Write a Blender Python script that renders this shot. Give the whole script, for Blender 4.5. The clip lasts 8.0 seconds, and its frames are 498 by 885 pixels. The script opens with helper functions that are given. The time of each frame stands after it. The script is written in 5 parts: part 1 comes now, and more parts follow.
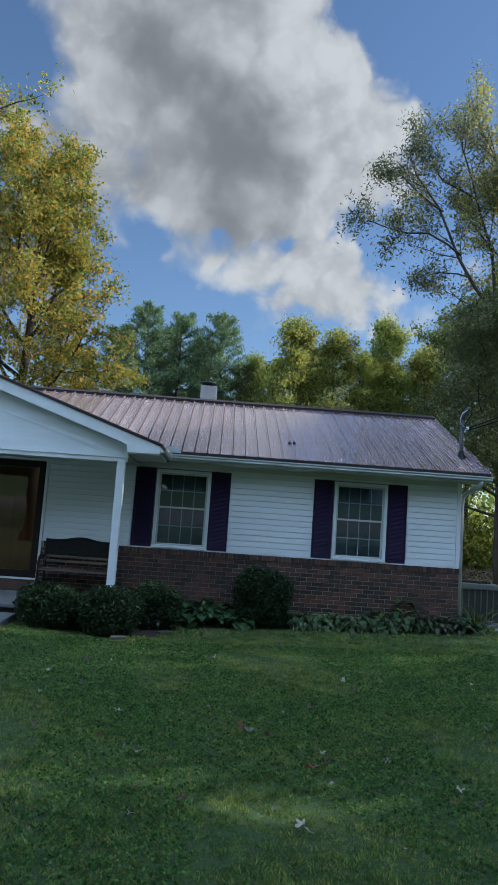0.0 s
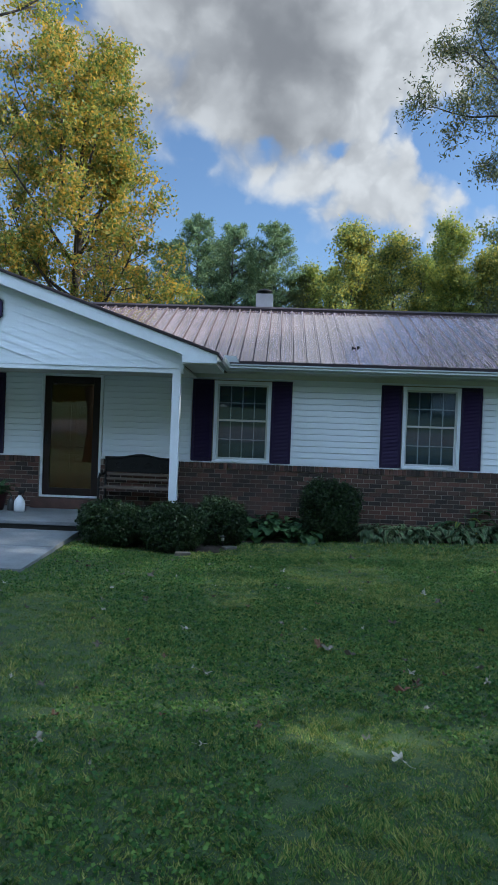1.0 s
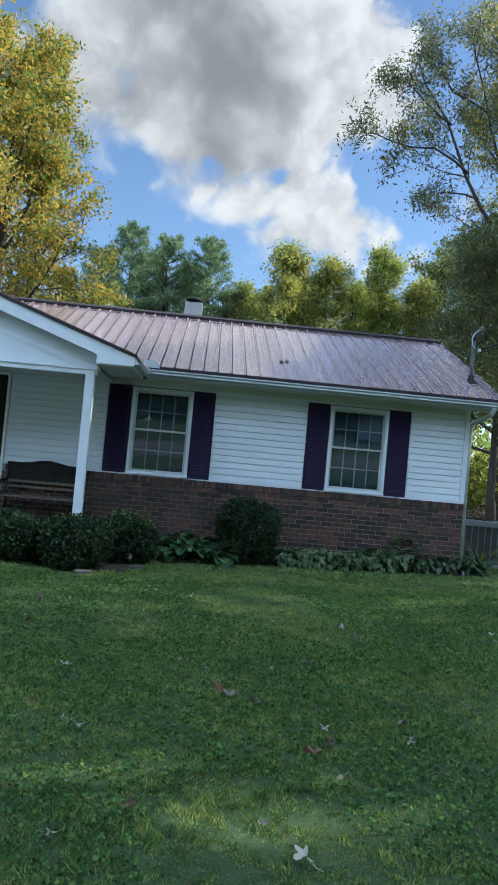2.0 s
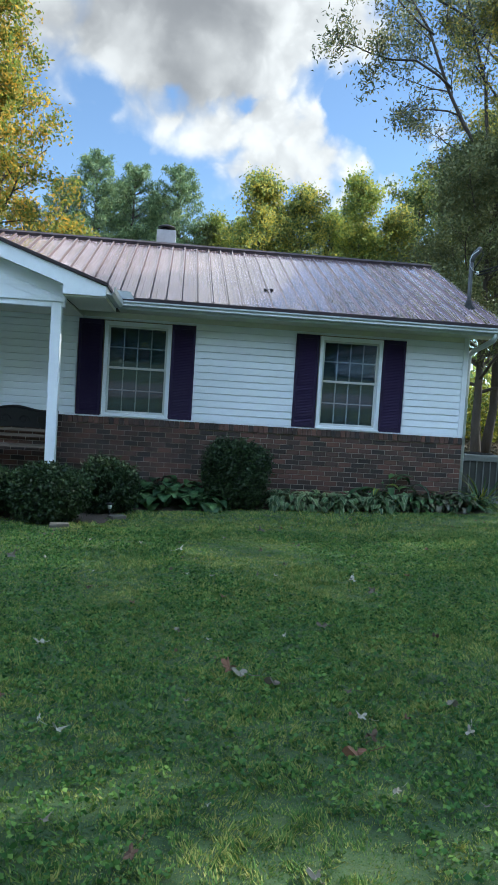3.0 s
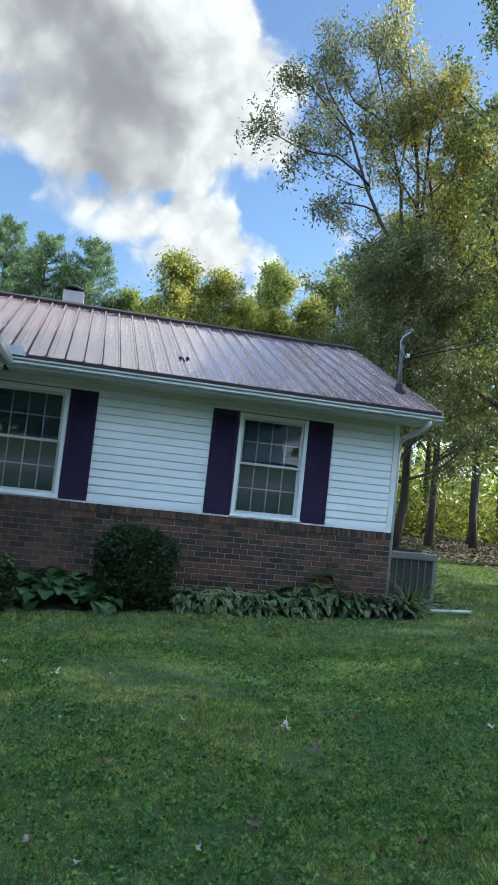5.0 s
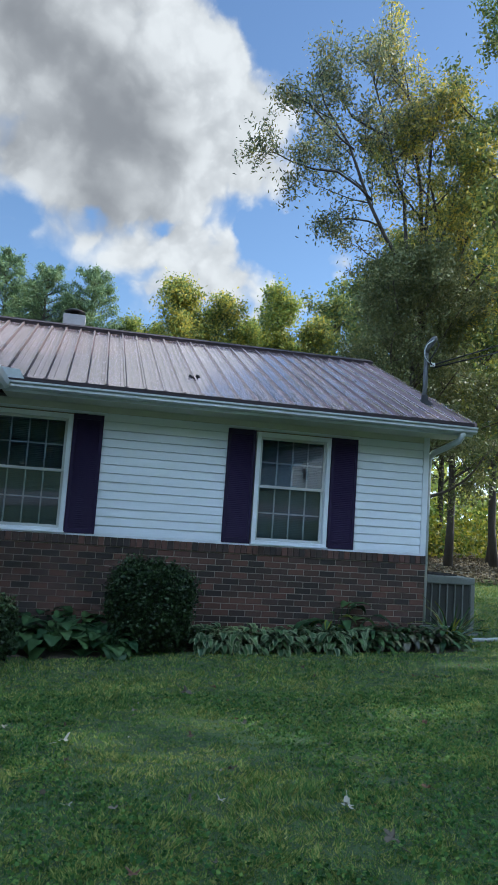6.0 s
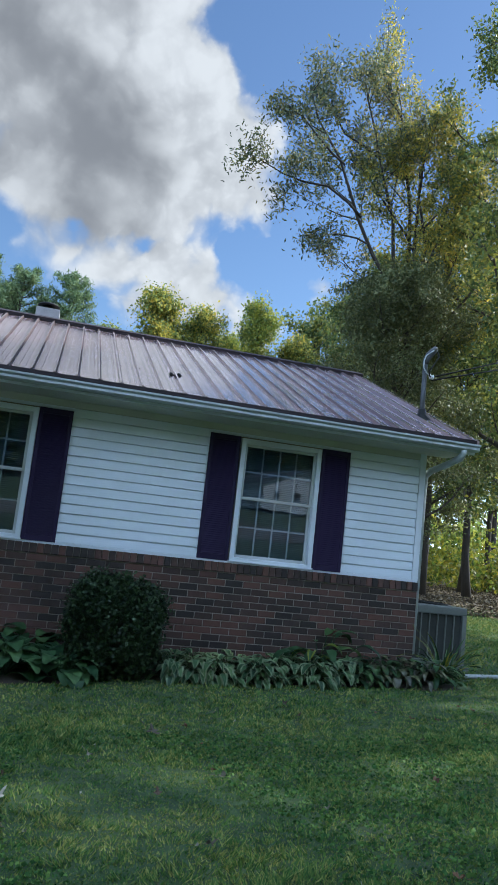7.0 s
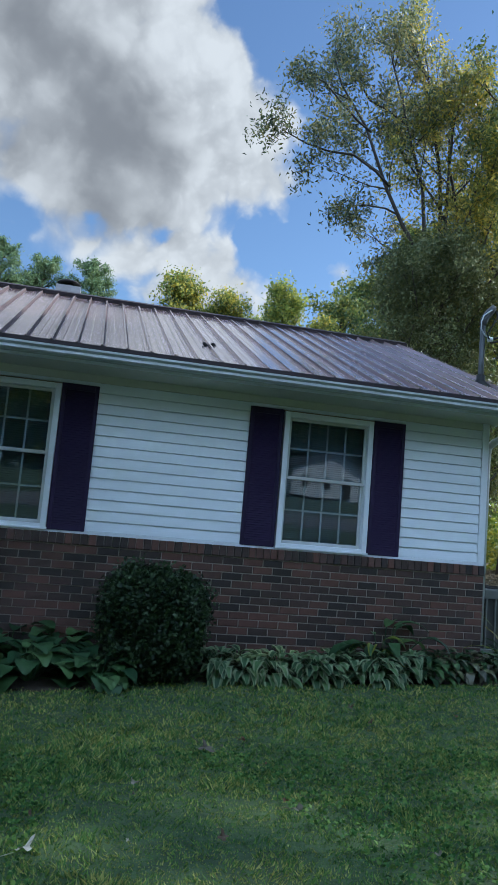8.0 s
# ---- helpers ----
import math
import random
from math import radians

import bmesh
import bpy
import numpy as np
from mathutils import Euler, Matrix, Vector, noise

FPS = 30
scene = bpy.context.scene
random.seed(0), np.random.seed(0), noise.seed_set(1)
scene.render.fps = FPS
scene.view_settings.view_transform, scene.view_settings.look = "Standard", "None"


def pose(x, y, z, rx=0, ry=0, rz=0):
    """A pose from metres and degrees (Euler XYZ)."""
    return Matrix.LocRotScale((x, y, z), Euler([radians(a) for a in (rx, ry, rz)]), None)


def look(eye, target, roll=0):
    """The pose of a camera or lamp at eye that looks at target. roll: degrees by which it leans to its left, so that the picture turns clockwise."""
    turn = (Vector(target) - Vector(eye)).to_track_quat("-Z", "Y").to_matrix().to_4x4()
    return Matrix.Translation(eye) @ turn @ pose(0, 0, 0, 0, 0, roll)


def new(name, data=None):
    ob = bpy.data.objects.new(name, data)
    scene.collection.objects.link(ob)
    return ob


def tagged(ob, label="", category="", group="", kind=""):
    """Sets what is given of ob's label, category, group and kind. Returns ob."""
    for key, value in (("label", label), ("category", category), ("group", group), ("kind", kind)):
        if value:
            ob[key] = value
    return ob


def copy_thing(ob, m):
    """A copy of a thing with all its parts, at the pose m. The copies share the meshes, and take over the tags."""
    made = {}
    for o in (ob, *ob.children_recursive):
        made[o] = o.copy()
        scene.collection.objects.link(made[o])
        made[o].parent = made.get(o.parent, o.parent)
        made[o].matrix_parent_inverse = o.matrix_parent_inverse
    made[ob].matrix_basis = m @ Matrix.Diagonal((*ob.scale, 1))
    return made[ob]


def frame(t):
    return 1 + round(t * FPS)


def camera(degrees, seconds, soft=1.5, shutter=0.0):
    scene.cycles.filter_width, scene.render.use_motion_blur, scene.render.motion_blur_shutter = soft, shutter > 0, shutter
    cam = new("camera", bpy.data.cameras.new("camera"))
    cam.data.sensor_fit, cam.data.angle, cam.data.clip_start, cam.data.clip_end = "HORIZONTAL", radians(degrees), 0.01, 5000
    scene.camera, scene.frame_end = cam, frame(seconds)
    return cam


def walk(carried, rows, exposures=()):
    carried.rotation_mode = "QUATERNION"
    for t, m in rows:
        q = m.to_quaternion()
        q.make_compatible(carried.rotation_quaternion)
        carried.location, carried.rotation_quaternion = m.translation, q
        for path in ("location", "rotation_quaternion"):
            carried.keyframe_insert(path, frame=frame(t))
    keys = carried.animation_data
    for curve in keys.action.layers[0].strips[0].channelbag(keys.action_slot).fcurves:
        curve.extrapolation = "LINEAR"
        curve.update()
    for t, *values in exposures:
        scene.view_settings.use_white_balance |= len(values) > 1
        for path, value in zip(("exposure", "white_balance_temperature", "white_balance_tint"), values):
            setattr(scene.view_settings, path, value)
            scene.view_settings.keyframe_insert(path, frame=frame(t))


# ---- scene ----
cam = camera(38.3, 8.0, soft=0.6)
PATH = [
    (0, (1.577, -13.011, 1.481), (1.642, -11.025, 1.708), 4.0),
    (0.5, (1.612, -12.687, 1.447), (1.558, -10.69, 1.523), 2.7),
    (1, (1.524, -12.362, 1.363), (1.441, -10.364, 1.356), 2.1),
    (1.5, (1.557, -12.032, 1.345), (1.556, -10.032, 1.348), 4.8),
    (2, (1.645, -11.654, 1.312), (1.762, -9.658, 1.368), 5.2),
    (2.2, (1.638, -11.505, 1.27), (1.809, -9.512, 1.298), 4.3),
    (3.3, (1.525, -10.592, 1.272), (1.725, -8.605, 1.151), 3.5),
    (3.5, (1.526, -10.453, 1.291), (1.751, -8.468, 1.206), 3.4),
    (4, (1.561, -10.172, 1.323), (2.041, -8.23, 1.323), 2.8),
    (4.5, (1.631, -9.816, 1.258), (2.076, -7.867, 1.321), 5.7),
    (4.7, (1.63, -9.679, 1.271), (2.063, -7.732, 1.406), 6.4),
    (5.8, (1.659, -8.882, 1.257), (2.125, -6.943, 1.411), 4.6),
    (6, (1.645, -8.722, 1.259), (2.063, -6.778, 1.474), 3.9),
    (6.5, (1.622, -8.298, 1.227), (2.148, -6.392, 1.526), 1.9),
    (7, (1.693, -7.9, 1.189), (2.182, -5.981, 1.466), 6.4),
    (7.5, (1.641, -7.495, 1.171), (1.992, -5.551, 1.484), 5.1),
    (8, (1.696, -7.08, 1.138), (2.125, -5.141, 1.375), 4.9),
]
walk(cam, [(t, look(eye, target, roll)) for t, eye, target, roll in PATH],
     [(0.0, 0.36, 5800, 7), (1.0, 0.60, 5800, 7), (2.0, 0.88, 5880, 6), (3.3, 1.14, 6000, 5), (4.6, 1.12, 6050, 5), (5.9, 0.86, 5900, 6), (6.5, 0.64, 5750, 7), (7.0, 0.74, 5750, 7), (7.5, 0.60, 5650, 7), (8.0, 0.66, 5650, 6)])

# ---- world, sun, exposure ----
SUN_AZ, SUN_EL = 82.0, 38.0
SUN_DIR = Vector((math.sin(radians(SUN_AZ)) * math.cos(radians(SUN_EL)), math.cos(radians(SUN_AZ)) * math.cos(radians(SUN_EL)), math.sin(radians(SUN_EL))))
sun = new("sun", bpy.data.lights.new("sun", "SUN"))
sun.data.energy, sun.data.angle, sun.data.color = 4.6, radians(0.6), (1.0, 0.93, 0.82)
sun.matrix_world = look(SUN_DIR * 60, (0, 0, 0))


def sky_world():
    w = bpy.data.worlds.new("sky")
    w.use_nodes = True
    scene.world = w
    nt = w.node_tree
    nt.nodes.clear()
    N, L = nt.nodes.new, nt.links.new

    def math_node(op, a, b=None, clamp=False):
        n = N("ShaderNodeMath")
        n.operation, n.use_clamp = op, clamp
        for i, v in enumerate((a, b)):
            if v is None:
                continue
            if isinstance(v, (int, float)):
                n.inputs[i].default_value = v
            else:
                L(v, n.inputs[i])
        return n.outputs[0]

    def ramp(v, lo, hi):
        n = N("ShaderNodeMapRange")
        n.interpolation_type = "SMOOTHSTEP"
        L(v, n.inputs[0])
        n.inputs[1].default_value, n.inputs[2].default_value = lo, hi
        return n.outputs[0]

    def fbm(vec, scale, detail, rough):
        n = N("ShaderNodeTexNoise")
        n.inputs["Scale"].default_value, n.inputs["Detail"].default_value, n.inputs["Roughness"].default_value = scale, detail, rough
        L(vec, n.inputs["Vector"])
        return n

    d = N("ShaderNodeTexCoord").outputs["Generated"]
    def vec_math(op, u, v):
        n = N("ShaderNodeVectorMath")
        n.operation = op
        L(u, n.inputs[0])
        if op == "SCALE":
            n.inputs["Scale"].default_value = v
        elif isinstance(v, (tuple, Vector)):
            n.inputs[1].default_value = v
        else:
            L(v, n.inputs[1])
        return n.outputs["Value"] if op == "DISTANCE" else n.outputs[0]

    def reach(vec, x, y, z, r):
        return math_node("SUBTRACT", r, vec_math("DISTANCE", vec, Vector((x, y, z)).normalized()))

    def union(vec, balls, soft):
        acc = None
        for ball in balls:
            v = reach(vec, *ball)
            if acc is not None:
                v = math_node("SMOOTH_MAX", acc, v)
                v.node.inputs[2].default_value = soft
            acc = v
        return acc

    warp = fbm(d, 8.0, 6.0, 0.55)
    dw = vec_math("ADD", d, vec_math("SCALE", vec_math("SUBTRACT", warp.outputs["Color"], (0.5, 0.5, 0.5)), 0.085))
    cell = N("ShaderNodeTexVoronoi")
    cell.feature = "SMOOTH_F1"
    cell.inputs["Scale"].default_value, cell.inputs["Detail"].default_value, cell.inputs["Roughness"].default_value = 17.0, 3.0, 0.5
    L(dw, cell.inputs["Vector"])
    knob = math_node("SUBTRACT", 0.80, cell.outputs["Distance"])
    # billows of the one great cloud: direction and radius
    billows = ((-0.024, 0.88, 0.475, 0.15), (-0.137, 0.827, 0.546, 0.15), (0.06, 0.84, 0.54, 0.105), (-0.10, 0.77, 0.63, 0.16), (0.02, 0.78, 0.62, 0.075),
               (0.10, 0.832, 0.545, 0.075), (0.13, 0.85, 0.505, 0.085), (0.10, 0.88, 0.46, 0.075), (0.085, 0.90, 0.425, 0.06), (-0.098, 0.895, 0.434, 0.095),
               (-0.19, 0.88, 0.445, 0.092), (-0.26, 0.845, 0.468, 0.072), (-0.33, 0.82, 0.47, 0.06), (0.16, 0.868, 0.45, 0.06), (0.20, 0.86, 0.445, 0.04),
               (0.09, 0.925, 0.365, 0.055), (0.03, 0.935, 0.352, 0.05), (-0.03, 0.935, 0.352, 0.036), (0.12, 0.935, 0.33, 0.055), (0.155, 0.936, 0.315, 0.045),
               (0.075, 0.947, 0.315, 0.04), (0.205, 0.935, 0.29, 0.028), (0.24, 0.93, 0.275, 0.024), (-0.075, 0.93, 0.36, 0.034), (-0.145, 0.91, 0.385, 0.02), (0.30, 0.888, 0.345, 0.018),
               (-0.228, 0.830, 0.510, 0.085), (-0.219, 0.864, 0.453, 0.060), (-0.193, 0.889, 0.416, 0.050), (0.140, 0.918, 0.372, 0.030), (0.147, 0.925, 0.350, 0.042), (0.177, 0.929, 0.324, 0.034), (0.109, 0.930, 0.352, 0.044), (0.072, 0.934, 0.350, 0.040), (0.014, 0.937, 0.348, 0.034), (0.101, 0.945, 0.312, 0.040), (0.058, 0.951, 0.303, 0.035))
    gaps = ((-0.118, 0.917, 0.379, 0.025), (-0.033, 0.925, 0.380, 0.013), (0.022, 0.924, 0.383, 0.009), (0.058, 0.922, 0.385, 0.008), (0.185, 0.908, 0.376, 0.020), (-0.261, 0.811, 0.523, 0.055))
    total = union(dw, billows, 0.02)
    total = math_node("SUBTRACT", total, math_node("MULTIPLY", math_node("MAXIMUM", union(dw, gaps, 0.012), -0.012), 1.5))
    total = math_node("ADD", total, math_node("MULTIPLY", knob, 0.045))
    total = math_node("ADD", total, -0.020)
    # scattered clouds added over the rest of the sky, out of view
    far = fbm(dw, 2.6, 5.0, 0.55)
    away = ramp(vec_math("DISTANCE", d, Vector((0.10, 0.86, 0.45)).normalized()), 0.45, 0.75)
    rest = math_node("SUBTRACT", math_node("MULTIPLY", math_node("MULTIPLY", ramp(far.outputs["Fac"], 0.50, 0.64), away), 0.20), 0.006)
    total = math_node("MAXIMUM", total, rest)
    # crisp towards the sun, frayed on the other side
    xyz = N("ShaderNodeSeparateXYZ")
    L(d, xyz.inputs[0])
    edge = N("ShaderNodeMapRange")
    L(xyz.outputs[0], edge.inputs[0])
    for i, v in enumerate((-0.28, 0.08, 0.075, 0.022)):
        edge.inputs[i + 1].default_value = v
    mask = ramp(total, -0.004, 0.03)
    L(edge.outputs[0], mask.node.inputs[2])
    # the shaded belly, broken by soft knobs
    bellies = ((-0.02, 0.872, 0.485, 0.150), (-0.13, 0.82, 0.56, 0.15), (-0.12, 0.89, 0.435, 0.12), (0.055, 0.885, 0.46, 0.095), (-0.05, 0.78, 0.62, 0.12), (-0.24, 0.85, 0.46, 0.07))
    low = fbm(d, 7.0, 3.0, 0.5)
    depth = union(vec_math("ADD", d, vec_math("SCALE", vec_math("SUBTRACT", warp.outputs["Color"], (0.5, 0.5, 0.5)), 0.05)), bellies, 0.05)
    depth = math_node("ADD", depth, math_node("MULTIPLY", math_node("SUBTRACT", low.outputs["Fac"], 0.5), 0.30))
    depth = math_node("SUBTRACT", depth, math_node("MULTIPLY", knob, 0.05))
    belly = ramp(depth, -0.03, 0.155)
    fold = N("ShaderNodeMix")
    fold.data_type = "RGBA"
    L(math_node("SUBTRACT", 1.0, ramp(knob, -0.30, 0.25)), fold.inputs[0])
    fold.inputs[6].default_value = (5.2, 5.1, 4.95, 1)
    fold.inputs[7].default_value = (3.9, 3.85, 3.8, 1)
    shade = N("ShaderNodeMix")
    shade.data_type = "RGBA"
    L(belly, shade.inputs[0])
    L(fold.outputs[2], shade.inputs[6])
    shade.inputs[7].default_value = (1.75, 1.76, 1.82, 1)
    # unseen clouds outside the view, brightened and blued to light the house front
    lit = N("ShaderNodeMix")
    lit.data_type = "RGBA"
    L(away, lit.inputs[0])
    L(shade.outputs[2], lit.inputs[6])
    lit.inputs[7].default_value = (20.0, 25.0, 32.5, 1)
    sky = N("ShaderNodeTexSky")
    sky.sky_type, sky.sun_disc = "NISHITA", False
    sky.sun_elevation, sky.sun_rotation = radians(SUN_EL), radians(SUN_AZ)
    sky.air_density, sky.dust_density, sky.ozone_density = 1.0, 0.3, 2.5
    both = N("ShaderNodeMix")
    both.data_type = "RGBA"
    L(mask, both.inputs[0])
    L(sky.outputs[0], both.inputs[6])
    L(lit.outputs[2], both.inputs[7])
    bg = N("ShaderNodeBackground")
    bg.inputs["Strength"].default_value = 0.095
    L(both.outputs[2], bg.inputs["Color"])
    L(bg.outputs[0], N("ShaderNodeOutputWorld").inputs["Surface"])


sky_world()


# ---- materials ----
def mat(name, c1, c2=None, scale=6.0, rough=0.6, bump=0.0, bscale=40.0, metallic=0.0, vary="", third=None, translucent=0.0,
        stretch=(1, 1, 1), spec=0.5, stain=0.0, coat=0.0, rvar=0.1, own=0.62, span=(0.3, 0.7)):
    """A procedural surface: two tones mixed by coarse and fine noise, with relief; vary: 'object' or 'island' for a tone per piece."""
    m = bpy.data.materials.new(name)
    m.use_nodes = True
    nt = m.node_tree
    N, L = nt.nodes.new, nt.links.new
    b = nt.nodes["Principled BSDF"]
    out = nt.nodes["Material Output"]
    c2 = c2 or tuple(0.75 * c for c in c1)
    tc = N("ShaderNodeTexCoord").outputs["Object"]
    mp = N("ShaderNodeMapping")
    mp.inputs["Scale"].default_value = stretch
    L(tc, mp.inputs["Vector"])
    vec = mp.outputs[0]

    def noise_tex(s, detail=4.0, rough_=0.6):
        n = N("ShaderNodeTexNoise")
        n.inputs["Scale"].default_value, n.inputs["Detail"].default_value, n.inputs["Roughness"].default_value = s, detail, rough_
        L(vec, n.inputs["Vector"])
        return n.outputs["Fac"]

    n1, n2 = noise_tex(scale), noise_tex(scale * 9)
    mix = N("ShaderNodeMath")
    mix.operation = "MULTIPLY_ADD"
    L(n2, mix.inputs[0])
    mix.inputs[1].default_value = 0.45
    a = N("ShaderNodeMath")
    a.operation = "MULTIPLY"
    a.inputs[1].default_value = 0.55
    L(n1, a.inputs[0])
    L(a.outputs[0], mix.inputs[2])
    fac = mix.outputs[0]
    ramp = N("ShaderNodeValToRGB")
    ramp.color_ramp.elements[0].position, ramp.color_ramp.elements[1].position = span
    ramp.color_ramp.elements[0].color, ramp.color_ramp.elements[1].color = (*c2, 1), (*c1, 1)
    if third:
        e = ramp.color_ramp.elements.new(0.5)
        e.color = (*third, 1)
    if vary:
        if vary == "object":
            src = N("ShaderNodeObjectInfo").outputs["Random"]
        else:
            src = N("ShaderNodeNewGeometry").outputs["Random Per Island"]
        # the piece's own tone, stirred by the grain
        j = N("ShaderNodeMath")
        j.operation = "MULTIPLY_ADD"
        L(src, j.inputs[0])
        j.inputs[1].default_value = own
        k = N("ShaderNodeMath")
        k.operation = "MULTIPLY"
        L(fac, k.inputs[0])
        k.inputs[1].default_value = 1 - own
        L(k.outputs[0], j.inputs[2])
        fac = j.outputs[0]
    L(fac, ramp.inputs[0])
    col = ramp.outputs[0]
    if stain:
        st = N("ShaderNodeMix")
        st.data_type, st.blend_type = "RGBA", "MULTIPLY"
        r2 = N("ShaderNodeValToRGB")
        r2.color_ramp.elements[0].position, r2.color_ramp.elements[1].position = 0.36, 0.6
        r2.color_ramp.elements[0].color = (1 - stain, 1 - stain, 1 - stain * 1.1, 1)
        L(noise_tex(1.3, 6.0, 0.65), r2.inputs[0])
        st.inputs[0].default_value = 1.0
        L(col, st.inputs[6])
        L(r2.outputs[0], st.inputs[7])
        col = st.outputs[2]
    L(col, b.inputs["Base Color"])
    b.inputs["Metallic"].default_value = metallic
    b.inputs["Specular IOR Level"].default_value = spec
    b.inputs["Coat Weight"].default_value = coat
    rr = N("ShaderNodeMapRange")
    L(n1, rr.inputs[0])
    rr.inputs[3].default_value, rr.inputs[4].default_value = max(0.02, rough - rvar), min(1.0, rough + rvar)
    L(rr.outputs[0], b.inputs["Roughness"])
    if bump:
        bp = N("ShaderNodeBump")
        bp.inputs["Strength"].default_value, bp.inputs["Distance"].default_value = bump, 0.01
        L(noise_tex(bscale, 5.0), bp.inputs["Height"])
        L(bp.outputs[0], b.inputs["Normal"])
    if translucent:
        t = N("ShaderNodeBsdfTranslucent")
        L(col, t.inputs["Color"])
        ms = N("ShaderNodeMixShader")
        ms.inputs[0].default_value = translucent
        L(b.outputs[0], ms.inputs[1])
        L(t.outputs[0], ms.inputs[2])
        L(ms.outputs[0], out.inputs["Surface"])
    return m


def glass_mat(name, tint, ior):
    m = bpy.data.materials.new(name)
    m.use_nodes = True
    nt = m.node_tree
    nt.nodes.clear()
    N, L = nt.nodes.new, nt.links.new
    f = N("ShaderNodeFresnel")
    f.inputs["IOR"].default_value = ior
    t, g, ms = N("ShaderNodeBsdfTransparent"), N("ShaderNodeBsdfGlossy"), N("ShaderNodeMixShader")
    t.inputs["Color"].default_value = (*tint, 1)
    g.inputs["Roughness"].default_value = 0.015
    wave = N("ShaderNodeTexNoise")
    wave.inputs["Scale"].default_value = 2.2
    bp = N("ShaderNodeBump")
    bp.inputs["Strength"].default_value, bp.inputs["Distance"].default_value = 0.05, 0.02
    tc = N("ShaderNodeTexCoord")
    L(tc.outputs["Object"], wave.inputs["Vector"])
    L(wave.outputs["Fac"], bp.inputs["Height"])
    L(bp.outputs[0], g.inputs["Normal"])
    L(f.outputs[0], ms.inputs[0])
    L(t.outputs[0], ms.inputs[1])
    L(g.outputs[0], ms.inputs[2])
    L(ms.outputs[0], N("ShaderNodeOutputMaterial").inputs["Surface"])
    return m


M_SIDING = mat("white_vinyl", (0.80, 0.845, 0.915), (0.74, 0.785, 0.85), 1.2, 0.42, 0.12, 60, stretch=(0.3, 1, 6), stain=0.07)
M_TRIM = mat("white_trim", (0.79, 0.825, 0.88), (0.72, 0.75, 0.80), 2.0, 0.4, 0.05, 50, stain=0.06)
M_SOFFIT = mat("cream_soffit", (0.66, 0.65, 0.58), (0.58, 0.57, 0.50), 2.0, 0.55, 0.05, 50)
M_GUTTER = mat("white_aluminium", (0.56, 0.59, 0.61), (0.43, 0.46, 0.47), 2.5, 0.35, 0.05, 30, stain=0.15)
M_BRICK = mat("brown_red_brick", (0.135, 0.064, 0.050), (0.036, 0.028, 0.026), 9.0, 0.88, 0.6, 120, vary="object", third=(0.076, 0.044, 0.037), stain=0.42, own=0.54)
M_BRICK_I = mat("brown_red_brick_joined", (0.135, 0.064, 0.050), (0.036, 0.028, 0.026), 9.0, 0.88, 0.6, 120, vary="island", third=(0.076, 0.044, 0.037), stain=0.42, own=0.54)
M_MORTAR = mat("grey_mortar", (0.36, 0.31, 0.26), (0.22, 0.19, 0.165), 14.0, 0.95, 0.5, 200)
M_ROOF = mat("burgundy_roof_metal", (0.53, 0.40, 0.41), (0.42, 0.31, 0.325), 1.3, 0.20, 0.06, 14, stretch=(2.5, 0.35, 0.35), spec=0.8, stain=0.16, coat=0.6, metallic=0.5, vary="object", third=(0.475, 0.355, 0.365))
# darker roof metal that paints the shade lines beside the ribs
M_RIB_SHADE = mat("roof_metal_rib_shade", (0.13, 0.085, 0.088), (0.06, 0.04, 0.042), 2.0, 0.6, 0.1, 30, stretch=(1, 0.3, 1), stain=0.3)
# near-black next to M_ROOF: deck, ridge cap, eave strip and porch roof
M_ROOFDARK = mat("near_black_burgundy_metal", (0.022, 0.010, 0.014), (0.013, 0.007, 0.009), 3.0, 0.65, 0.05, 20)
M_SHUTTER = mat("plum_shutter", (0.028, 0.016, 0.056), (0.020, 0.012, 0.040), 3.0, 0.6, 0.08, 60, vary="object", spec=0.25)
M_DOOR = mat("dark_brown_door", (0.020, 0.011, 0.010), (0.012, 0.007, 0.006), 3.0, 0.5, 0.05, 40, spec=0.25)
M_INNER = mat("red_brown_inner_door", (0.17, 0.080, 0.034), (0.09, 0.042, 0.020), 2.0, 0.45, 0.1, 30, stretch=(6, 6, 0.6))
M_GLASS = glass_mat("window_glass", (0.72, 0.80, 0.86), 1.72)
M_DGLASS = glass_mat("door_glass", (0.85, 0.74, 0.60), 1.8)
M_SASH = mat("dull_white_sash", (0.55, 0.57, 0.58), (0.46, 0.48, 0.48), 3.0, 0.45)
M_MUNTIN = mat("grey_muntin", (0.72, 0.74, 0.76), (0.64, 0.66, 0.68), 3.0, 0.5)
M_STONE = mat("brown_grey_stone", (0.13, 0.12, 0.10), (0.07, 0.065, 0.055), 8.0, 0.9, 0.6, 40)
M_BLIND = mat("blind_slat", (0.25, 0.31, 0.36), (0.18, 0.23, 0.27), 4.0, 0.5)
M_ROOM = mat("plain_interior", (0.30, 0.28, 0.25), (0.22, 0.20, 0.18), 1.5, 0.8)
M_BLACK = mat("black_paint", (0.012, 0.012, 0.013), (0.007, 0.007, 0.007), 6.0, 0.6, 0.1, 60, spec=0.3)
M_METAL = mat("galvanised_grey", (0.10, 0.105, 0.11), (0.06, 0.062, 0.066), 6.0, 0.5, 0.1, 50, metallic=0.6)
M_AC = mat("grey_beige_casing", (0.20, 0.21, 0.20), (0.14, 0.15, 0.145), 4.0, 0.5, 0.1, 40, stain=0.2)
M_ACDARK = mat("dark_coil", (0.05, 0.055, 0.05), (0.03, 0.03, 0.03), 30.0, 0.7, 0.3, 90)
